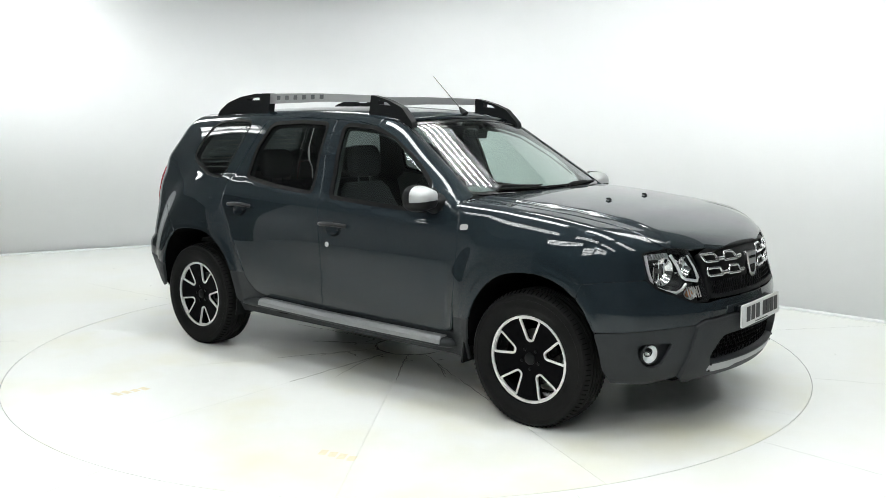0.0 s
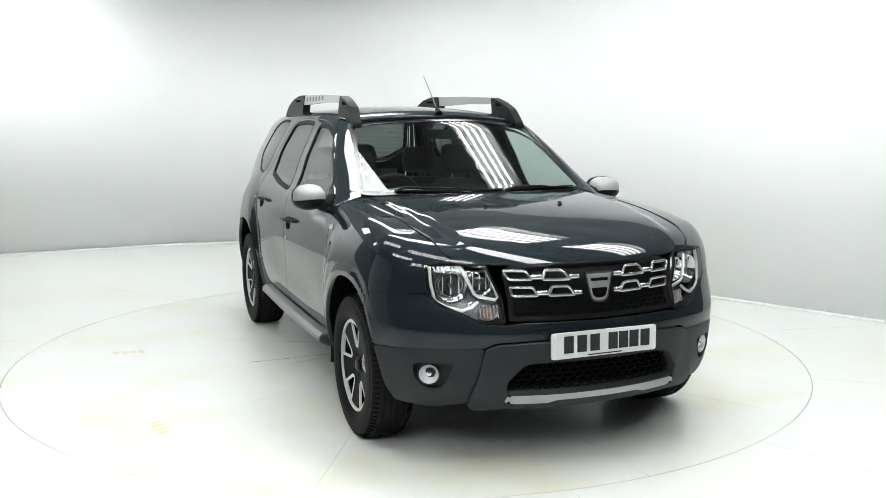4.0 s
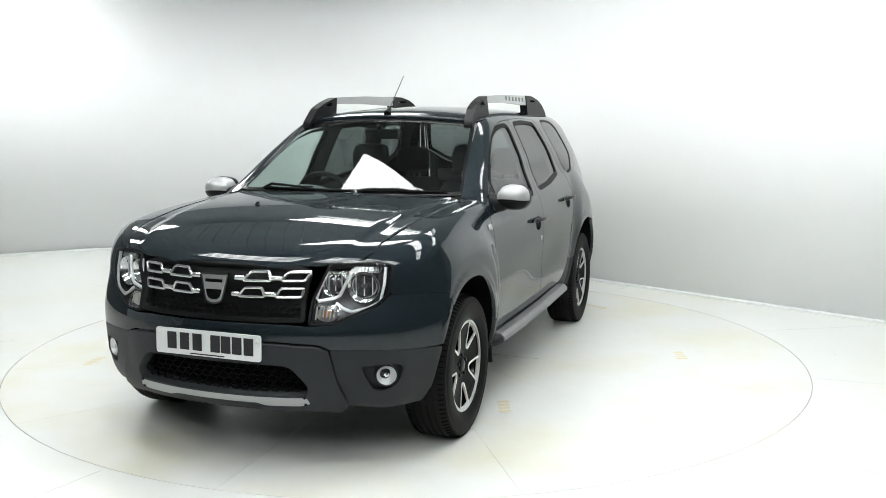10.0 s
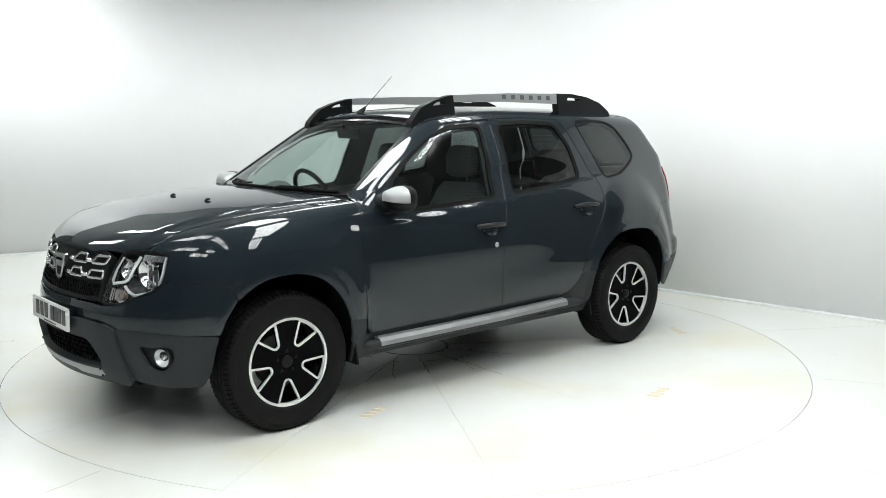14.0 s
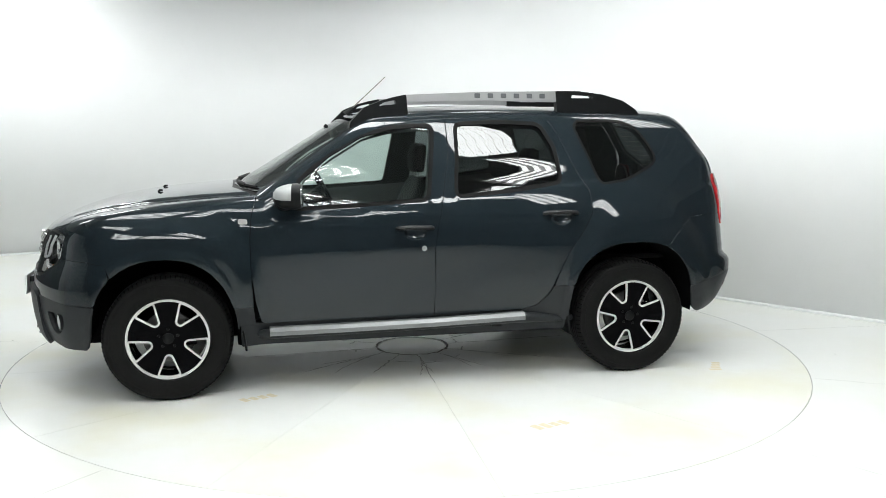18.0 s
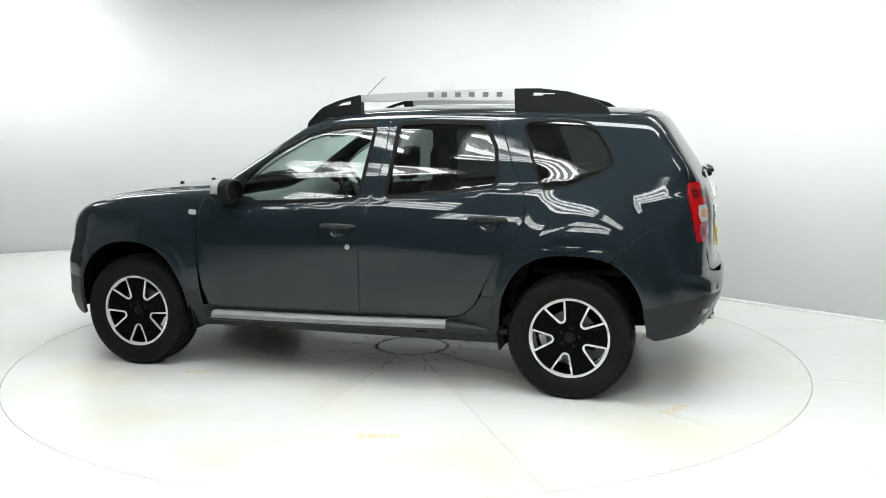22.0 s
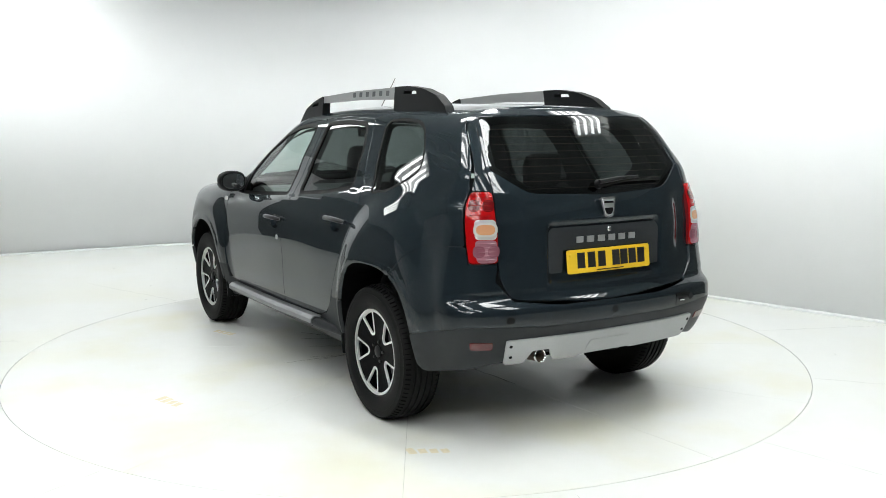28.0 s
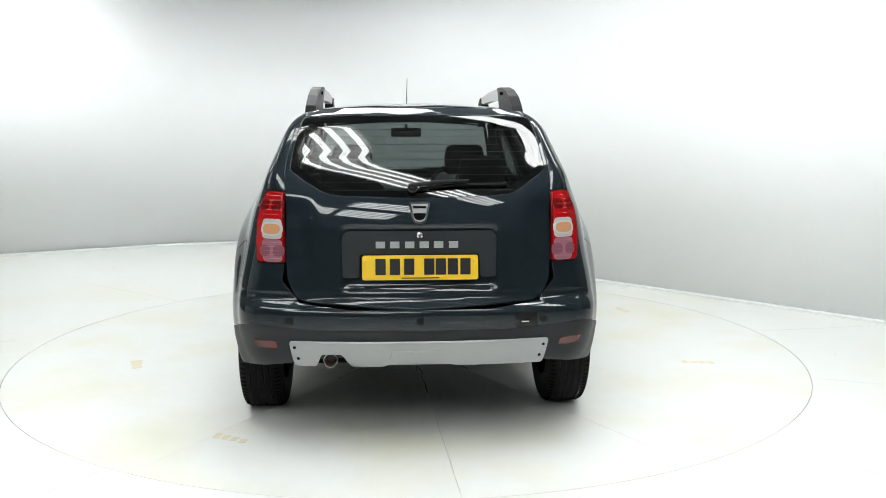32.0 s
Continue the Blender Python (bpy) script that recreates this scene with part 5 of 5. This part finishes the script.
for mirror in (False, True):
    door_mirror = tagged(new("door_mirror"), "satin silver door mirror on a black foot")
    door_mirror.parent = car

    def ring(x, a, b, cy, cz, lo=-1.0, hi=1.0, grow=0.0):
        q = squircle(36, a + grow, b + grow, 2.6)
        q[:, 1] = np.clip(q[:, 1], lo * (b + grow), hi * (b + grow))
        s = -1 if mirror else 1
        # the housing narrows towards its outer end
        return [Vector((x + 0.16 * (dy + 0.02), s * (cy + dy), cz + dz * (1 - 0.9 * max(0, dy - 0.02)))) for dy, dz in q]

    prof = [(0.622, 0.080, 0.060), (0.640, 0.087, 0.067), (0.68, 0.086, 0.066), (0.715, 0.076, 0.058), (0.742, 0.058, 0.044), (0.757, 0.032, 0.024)]
    bm = bmesh.new()
    loft(bm, [ring(x, a, b, 0.918 - (0.02 if x > 0.74 else 0.0), 1.098, lo=-0.30) for x, a, b in prof])
    part("cap", bm, CAP, door_mirror, "satin silver mirror cap", angle=0.9)
    bm = bmesh.new()
    loft(bm, [ring(x, a, b, 0.918 - (0.02 if x > 0.74 else 0.0), 1.096, hi=-0.22, grow=0.002) for x, a, b in prof])
    part("lower_shell", bm, BLACK, door_mirror, angle=0.9)
    bm = bmesh.new()
    loft(bm, [ring(0.610, 0.081, 0.061, 0.918, 1.098), ring(0.616, 0.084, 0.065, 0.918, 1.098), ring(0.634, 0.087, 0.067, 0.918, 1.098, grow=0.002), ring(0.659, 0.087, 0.0665, 0.918, 1.098, grow=0.0025)])
    part("rim", bm, BLACK, door_mirror)
    bm = bmesh.new()
    loft(bm, [ring(0.607, 0.071, 0.051, 0.918, 1.098), ring(0.613, 0.071, 0.051, 0.918, 1.098)])
    part("mirror_pane", bm, MIRROR, door_mirror)
    bm = bmesh.new()
    s = -1 if mirror else 1
    tube(bm, [(0.69, s * 0.87, 1.070), (0.70, s * 0.835, 1.060), (0.705, s * 0.79, 1.065)], [0.040, 0.050, 0.062], 14, flat=0.95)
    part("foot", bm, BLACK, door_mirror)
    # triangle at the mirror's foot
    tri = rounded([(0.765, 1.030), (0.655, 1.038), (0.648, 1.150), (0.70, 1.125)], 0.015)
    panel("corner_cover", tri, c_side, BLACK, door_mirror, off=0.003, step=0.03, mirror=mirror)

    for x, z in GRIPS:
        handle = tagged(new("door_handle"), "black door handle over a scooped cup")
        handle.parent = car

        def dish(P, n, q):
            r = np.hypot((q[:, 0] - x + 0.005) / 0.065, (q[:, 1] - z + 0.018) / 0.045)
            return -n * (0.030 * np.clip(1 - r ** 2, 0, 1) ** 0.6)[:, None]

        panel("cup", cup_outline(x, z, -0.0005), c_side, PAINT, handle, off=-0.001, step=0.010, flange=0.0, mirror=mirror, shape=dish)
        bm = bmesh.new()
        pts = [flip(at_side(x + dx, z + dz, o), mirror) for dx, dz, o in ((-0.102, 0.004, 0.006), (-0.092, 0.005, 0.024), (-0.06, 0.006, 0.037), (0.0, 0.008, 0.041), (0.06, 0.007, 0.037), (0.090, 0.006, 0.024), (0.100, 0.005, 0.006))]
        tube(bm, pts, [0.013, 0.016, 0.0165, 0.0165, 0.0165, 0.016, 0.013], 12, flat=0.75)
        part("grip", bm, HANDLE, handle)
    c = flip(at_side(-0.066, 0.790, 0.0), mirror)
    bm = bmesh.new()
    lathe(bm, [(0.0005, 0.007), (0.011, 0.006), (0.015, 0.002), (0.016, -0.004)], 20, Matrix.Translation(c) @ pose(0, 0, 0, 0, 0, 180 if mirror else 0))
    part("door_lock", bm, SILVER, car)
    rep = rounded([(0.905, 0.945), (0.952, 0.950), (0.952, 0.975), (0.905, 0.972)], 0.01)
    panel("side_repeater", rep, c_side, CLEAR_WHITE, car, off=0.006, step=0.015, flange=0.008, mirror=mirror, label="small clear side indicator")

    # step bar: dark bar with a bright tread
    s = -1 if mirror else 1
    step_bar = tagged(new("side_step"), "dark side step with a satin silver tread")
    step_bar.parent = car
    bm = bmesh.new()
    tube(bm, [(0.87, s * 0.80, 0.335), (0.83, s * 0.855, 0.338), (0.79, s * 0.872, 0.342), (0.0, s * 0.885, 0.352), (-0.62, s * 0.885, 0.366), (-0.70, s * 0.875, 0.362), (-0.86, s * 0.83, 0.345), (-0.98, s * 0.80, 0.335)], [0.020, 0.030, 0.034, 0.034, 0.034, 0.034, 0.030, 0.022], 14, flat=0.85)
    part("bar", bm, PLASTIC, step_bar)
    bm = bmesh.new()
    loft(bm, [[Vector((x, s * (y + dy), z + dz)) for dy, dz in ((-0.026, 0.030), (0.018, 0.030), (0.037, 0.012), (0.040, -0.010), (0.034, -0.012), (0.030, 0.010), (0.014, 0.022), (-0.026, 0.022))] for x, y, z in ((0.80, 0.872, 0.346), (0.4, 0.881, 0.350), (-0.1, 0.886, 0.357), (-0.655, 0.886, 0.371))])
    part("tread", bm, TREAD, step_bar, "satin silver ribbed tread", smooth=False)
    for x0 in (0.55, 0.0, -0.5):
        bm = bmesh.new()
        box(bm, Vector((x0, s * 0.80, 0.325)), (0.06, 0.12, 0.02))
        part("bracket", bm, BLACK, step_bar)

    # roof bar: black feet, flat silver rail
    bar = tagged(new("roof_bar"), "silver roof bar on black feet with dark letter bars")
    bar.parent = car
    yb = 0.520

    def under(x):
        return float(top_height(np.array(x), np.array(yb))) - 0.012

    def on_bar(a, b, d):
        lean = -0.10 * (b - 1.58)
        return Vector((a, s * (yb + lean + d), b))

    ff = [(0.310, under(0.31)), (0.305, under(0.30) + 0.028), (0.22, 1.578), (0.12, 1.618), (0.04, 1.640), (-0.030, 1.655), (-0.038, under(-0.03)), (0.08, under(0.08)), (0.2, under(0.2))]
    fh = [(0.135, 1.588), (0.105, 1.607), (0.035, 1.622), (0.030, 1.598)]
    slab("front_foot", rounded(ff, 0.012), [rounded(fh, 0.008)], on_bar, 0.052, BLACK, bar, 0.03)
    rf = [(-0.962, under(-0.96)), (-0.955, 1.683, 0.008), (-1.10, 1.683), (-1.26, 1.664), (-1.39, 1.628), (-1.48, under(-1.48) + 0.034), (-1.50, under(-1.5)), (-1.3, under(-1.3)), (-1.1, under(-1.1))]
    rh = [(-1.055, 1.640), (-1.060, 1.660), (-1.185, 1.655), (-1.195, 1.640)]
    slab("rear_foot", rounded(rf, 0.012), [rounded(rh, 0.006)], on_bar, 0.052, BLACK, bar, 0.03)
    rail = [(-0.028, 1.612), (-0.028, 1.653), (-0.5, 1.674), (-0.958, 1.681), (-0.958, 1.615), (-0.5, 1.622)]
    rail_part = slab("rail", rounded(rail, 0.004), [], on_bar, 0.040, SILVER, bar, 0.05, "flat satin silver rail")
    for k in range(6):
        x = -0.462 - k * 0.0815
        z = 1.651
        for dd in (0.0215,):
            o = rounded([(x + 0.017, z - 0.014), (x + 0.017, z + 0.014), (x - 0.017, z + 0.014), (x - 0.017, z - 0.014)], 0.004)
            slab("letter_bar", o, [], lambda a, b, d: on_bar(a, b, d + 0.0205), 0.002, LETTER, rail_part, 0.05)

    # mud flap, wheel-arch liner
    for x in (0.945, -1.735):
        if x > 0:
            bm = bmesh.new()
            box(bm, Vector((x - 0.01, s * 0.80, 0.31)), (0.012, 0.16, 0.12), pose(0, 0, 0, 0, 8), 0.004)
            part("mud_flap", bm, BLACK, car)
    bm = bmesh.new()
    box(bm, Vector((-0.945, s * 0.79, 0.30)), (0.012, 0.16, 0.11), pose(0, 0, 0, 0, 10), 0.004)
    part("mud_flap", bm, BLACK, car)
    for front, cx in ((True, 1.35), (False, -1.34)):
        bm = bmesh.new()
        rows = []
        for y in (0.50, 0.60, 0.80, 0.92):
            ring_q = np.array(arch_pts(front, 1, 179, 40, 1.006))
            limit = cast(c_side, ring_q)[0][:, 1] - 0.016
            rows.append([bm.verts.new((p[0], s * min(y, lim), p[1])) for p, lim in zip(ring_q, limit)])
        for q, w in zip(rows, rows[1:]):
            for j in range(39):
                bm.faces.new((q[j], q[j + 1], w[j + 1], w[j]))
        hub = bm.verts.new((cx, s * 0.50, 0.33))
        for j in range(39):
            bm.faces.new((rows[0][j + 1], rows[0][j], hub))
        part("arch_liner", bm, DARK, car)

# aerial
base = Vector((0.235, 0.0, float(top_height(np.array(0.235), np.array(0.0))) - 0.004))
aerial = tagged(new("aerial"), "thin grey whip aerial on the roof")
aerial.parent = car
bm = bmesh.new()
tube(bm, [base + Vector((0.025, 0, 0)), base + Vector((0.015, 0, 0.012)), base + Vector((-0.005, 0, 0.030)), base + Vector((-0.018, 0, 0.045))], [0.026, 0.020, 0.012, 0.006], 14)
part("aerial_foot", bm, BLACK, aerial)
bm = bmesh.new()
tube(bm, [base + Vector((-0.012, 0, 0.038)), Vector((0.006, 0.0, 1.782))], [0.0035, 0.0020], 8)
part("mast", bm, DULL_STEEL, aerial)

# scuttle, wipers, washer jets
cowl = [(0.868, 0.693), (0.932, 0.60), (0.998, 0.35), (1.032, 0.0), (0.998, -0.35), (0.932, -0.60), (0.868, -0.693), (0.824, -0.69), (0.860, -0.60), (0.928, -0.35), (0.962, 0.0), (0.928, 0.35), (0.860, 0.60), (0.824, 0.69)]
panel("scuttle", rounded(cowl, 0.01), c_top, BLACK, car, off=-0.016, step=0.025, flange=0.03, label="black plastic scuttle panel")


def at_top(x, y, off=0.0):
    return Vector(cast(c_top, np.array([(x, y)]), off)[0][0])


def screen_base(y):
    return 0.960 - 0.30 * y * y


for y0, y1 in ((-0.50, 0.10), (0.12, 0.60)):
    mid = (y0 + y1) / 2
    bm = bmesh.new()
    tube(bm, [at_top(screen_base(y0) - 0.01, y0, -0.004), at_top(screen_base(y0) - 0.02, y0 + 0.05, 0.008), at_top(screen_base(mid) - 0.014, mid, 0.013), at_top(screen_base(mid) - 0.018, mid + 0.05, 0.010)], [0.010, 0.008, 0.006, 0.005], 8)
    w = part("wiper_arm", bm, BLACK, car)
    bm = bmesh.new()
    tube(bm, [at_top(screen_base(y) - 0.010, y, 0.004) for y in np.linspace(y0 + 0.01, y1, 9)], 0.006, 6)
    part("wiper_blade", bm, SEAL, w)
for y in (0.20, -0.215):
    bm = bmesh.new()
    c = at_top(1.40, y, 0.0)
    tube(bm, [c + Vector((0.012, 0, 0)), c + Vector((0, 0, 0.008)), c + Vector((-0.016, 0, 0.009))], [0.006, 0.0075, 0.005], 10)
    part("washer_jet", bm, BLACK, car)
# fuel flap on the right rear wing
q = rounded([(-1.255, 0.845), (-1.085, 0.845), (-1.10, 1.0, 0.04), (-1.24, 1.0, 0.04)], 0.03)
panel("fuel_flap", q, c_side, PAINT, car, off=0.002, step=0.025, flange=0.006, mirror=True)

# underside
bm = bmesh.new()
box(bm, Vector((0.0, 0, 0.30)), (1.95, 1.50, 0.10), None, 0.02)
box(bm, Vector((1.42, 0, 0.34)), (1.0, 0.94, 0.20), None, 0.02)
box(bm, Vector((-1.38, 0, 0.47)), (0.85, 0.94, 0.20), None, 0.02)
box(bm, Vector((1.35, 0, 0.62)), (0.9, 0.90, 0.50), None, 0.05)
box(bm, Vector((-1.90, 0, 0.48)), (0.2, 1.3, 0.2), None, 0.03)
part("underbody", bm, DARK, car, "black underside of the car")
bm = bmesh.new()
for x in (1.3365, -1.3365):
    tube(bm, [(x, -0.70, 0.33), (x, 0.70, 0.33)], 0.03, 10)
part("axle", bm, DARK, car)
bm = bmesh.new()
tube(bm, [(0.6, 0.25, 0.22), (-0.8, 0.25, 0.22), (-1.2, 0.38, 0.26), (-1.8, 0.405, 0.40), (-2.0, 0.405, 0.418)], 0.026, 10)
part("exhaust_run", bm, RUST, car)


# ---- cabin ----
def cushion(bm, rings_at, p=3.0, n=28):
    """Stacked rounded sections: (centre, half x, half y) up the z axis."""
    rings = []
    for (x, y, z), a, b in rings_at:
        rings.append([Vector((x + u, y + v, z)) for u, v in squircle(n, a, b, p)])
    return loft(bm, rings)


def seat(x, y, back_top=1.13, head=True, width=0.25):
    s = tagged(new("seat"), "black fabric car seat with a headrest")
    s.parent = car
    bm = bmesh.new()
    cushion(bm, [((x + 0.20, y, 0.42), 0.25, width * 0.96), ((x + 0.20, y, 0.52), 0.27, width), ((x + 0.20, y, 0.58), 0.25, width * 0.95), ((x + 0.19, y, 0.60), 0.20, width * 0.8)])
    part("seat_cushion", bm, FABRIC, s)
    bm = bmesh.new()
    cushion(bm, [((x - 0.02, y, 0.56), 0.08, width * 0.9), ((x - 0.06, y, 0.70), 0.085, width * 0.98), ((x - 0.12, y, 0.95), 0.07, width * 0.96), ((x - 0.16, y, back_top - 0.04), 0.05, width * 0.8), ((x - 0.17, y, back_top), 0.03, width * 0.62)])
    part("backrest", bm, FABRIC, s)
    if head:
        bm = bmesh.new()
        zt = back_top
        cushion(bm, [((x - 0.17, y, zt + 0.035), 0.035, 0.10), ((x - 0.165, y, zt + 0.06), 0.05, 0.125), ((x - 0.17, y, zt + 0.16), 0.055, 0.13), ((x - 0.18, y, zt + 0.215), 0.045, 0.115), ((x - 0.18, y, zt + 0.23), 0.025, 0.085)])
        part("headrest", bm, FABRIC, s)
        bm = bmesh.new()
        for d in (-0.05, 0.05):
            tube(bm, [(x - 0.165, y + d, zt - 0.03), (x - 0.17, y + d, zt + 0.06)], 0.006, 8)
        part("headrest_post", bm, CHROME, s)


for y in (0.36, -0.36):
    seat(-0.10, y, 1.12)
for y, h in ((0.38, True), (-0.38, True)):
    seat(-0.92, y, 1.08, h, 0.30)

dash = tagged(new("dashboard"), "dark grey moulded dashboard")
dash.parent = car
bm = bmesh.new()
rings = []
for y in np.linspace(-0.70, 0.70, 29):
    dome = 0.085 * math.exp(-(((y + 0.36) / 0.17) ** 4))
    rings.append([Vector((px, y, pz)) for px, pz in ((0.90, 0.97), (0.82, 1.035), (0.70, 1.055 + dome * 0.5), (0.62, 1.045 + dome), (0.55, 1.00 + dome * 0.6), (0.53, 0.92), (0.56, 0.72), (0.62, 0.55), (0.92, 0.55))])
loft(bm, rings)
part("moulding", bm, TRIM, dash, angle=1.2)
for y in (0.0, 0.11, -0.11, 0.62, -0.62):
    bm = bmesh.new()
    lathe(bm, [(0.0005, 0.0), (0.035, 0.004), (0.042, 0.012), (0.046, 0.0)], 20, pose(0.535, y, 0.96, 0, 0, 90))
    part("air_vent", bm, GLOSS_BLACK, dash)
bm = bmesh.new()
box(bm, Vector((0.50, 0.0, 0.72)), (0.16, 0.24, 0.36), None, 0.03)
part("centre_console", bm, TRIM, dash)
bm = bmesh.new()
box(bm, Vector((0.535, 0.0, 0.85)), (0.02, 0.18, 0.10), pose(0, 0, 0, 0, -8), 0.006)
part("radio_screen", bm, GLOSS_BLACK, dash)

steering = tagged(new("steering_wheel"), "black three-spoke steering wheel")
steering.parent = car
SM = pose(0.37, -0.36, 1.02, 0, 0, 0) @ pose(0, 0, 0, 0, 26, 0) @ pose(0, 0, 0, 0, 0, 90)
bm = bmesh.new()
ring_tube(bm, [SM @ Vector((0.185 * math.cos(t), 0, 0.185 * math.sin(t))) for t in np.linspace(0, 2 * np.pi, 41)[:-1]], 0.015, 10)
part("rim", bm, BLACK, steering)
bm = bmesh.new()
for ang in (0, 180, 270):
    a = radians(ang)
    tube(bm, [SM @ Vector((0.03 * math.cos(a), 0, 0.03 * math.sin(a))), SM @ Vector((0.18 * math.cos(a), 0, 0.18 * math.sin(a)))], 0.016, 8)
part("spokes", bm, BLACK, steering)
bm = bmesh.new()
lathe(bm, [(0.0005, 0.03), (0.05, 0.025), (0.07, 0.005), (0.06, -0.03), (0.03, -0.25)], 24, SM)
part("hub", bm, BLACK, steering)

bm = bmesh.new()
box(bm, Vector((0.345, 0.0, 1.425)), (0.03, 0.215, 0.062), pose(0, 0, 0, 0, 12), 0.012)
tube(bm, [(0.36, 0, 1.45), (0.40, 0, 1.475)], 0.012, 8)
rv = part("rear_view_mirror", bm, BLACK, car)
bm = bmesh.new()
box(bm, Vector((0.327, 0.0, 1.423)), (0.003, 0.195, 0.048), pose(0, 0, 0, 0, 12), 0.001)
part("mirror_pane", bm, MIRROR, rv)

# linings: roof, side walls with window cut-outs, door cards, floor, boot
lining = [(0.235, 0.0), (0.20, 0.50), (-0.5, 0.52), (-1.2, 0.50), (-1.60, 0.46), (-1.66, 0.0)]
lining = lining + [(p[0], -p[1]) for p in reversed(lining[1:-1])]
panel("roof_lining", rounded(lining, 0.03), c_top, LINING, car, off=-0.045, step=0.06, flange=0.0, label="pale grey cloth roof lining")
for mirror in (False, True):
    inner = [(0.62, 1.02), (0.60, 1.19), (0.44, 1.315), (0.25, 1.42), (0.09, 1.47), (-0.06, 1.49), (-0.5, 1.51), (-1.2, 1.51), (-1.60, 1.47), (-1.72, 1.2), (-1.74, 1.0), (-1.0, 0.98)]
    panel("side_lining", rounded(inner, 0.02), c_side, mat("pillar_trim", (0.035, 0.037, 0.037), 0.8, grain=0.1, scale=80) if not mirror else bpy.data.materials["pillar_trim"], car, holes=[grown(rounded(w, 0.02), -0.006) for w in (WIN_F, WIN_R, WIN_Q)], off=-0.040, step=0.04, flange=0.0, mirror=mirror)
    card = [(0.80, 0.42), (0.84, 0.90), (0.80, 1.02), (0.62, 1.035), (0.30, 1.045), (-0.10, 1.07), (-0.55, 1.112), (-0.90, 1.15), (-1.05, 1.05), (-0.95, 0.75), (-0.80, 0.45)]
    panel("door_card", rounded(card, 0.02), c_side, TRIM, car, off=-0.065, step=0.06, flange=0.0, mirror=mirror, label="dark grey inner door card")
    boot = [(-1.0, 0.86), (-1.0, 1.14), (-1.3, 1.13), (-1.70, 1.12), (-1.84, 0.90), (-1.82, 0.86)]
    panel("boot_lining", rounded(boot, 0.02), c_side, FABRIC, car, off=-0.07, step=0.08, flange=0.0, mirror=mirror)
bm = bmesh.new()
box(bm, Vector((-0.05, 0, 0.37)), (1.9, 1.46, 0.03))
part("cabin_floor", bm, FABRIC, car)
bm = bmesh.new()
box(bm, Vector((-1.52, 0, 0.66)), (0.85, 1.20, 0.03))
box(bm, Vector((-1.30, 0, 1.05)), (0.42, 1.24, 0.02))
part("parcel_shelf", bm, FABRIC, car)
bm = bmesh.new()
box(bm, Vector((0.93, 0, 0.72)), (0.03, 1.36, 0.62))
part("bulkhead", bm, DARK, car)
inner_gate = [(p[0] * 0.95, min(p[1], 1.14) if p[1] < 1.3 else p[1]) for p in [(0.55, 1.13), (0.56, 0.80), (0.5, 0.72), (-0.5, 0.72), (-0.56, 0.80), (-0.55, 1.13)]]
panel("gate_lining", rounded(inner_gate, 0.03), c_rear, TRIM, tailgate, off=-0.07, step=0.08, flange=0.0)
# heater lines on the rear window
bm = bmesh.new()
for k in range(9):
    z = 1.19 + k * 0.034
    hw = 0.43 + 0.09 * min(1, (z - 1.19) / 0.12)
    tube(bm, [at_tail(y, z, -0.006) for y in np.linspace(-hw, hw, 14)], 0.0012, 4)
ht = part("heater_wires", bm, RUST, tailgate, smooth=False)
tagged(ht, kind="stuff")


def motions():
    rows = []
    for t in range(0, 33):
        m = pose(0, 0, 0, 0, 0, turn_at(t))
        rows.append((float(t), m))
    walk(turntable, rows)
    walk(car, [(t, m @ pose(OFF_X, OFF_Y, 0)) for t, m in rows])


motions()
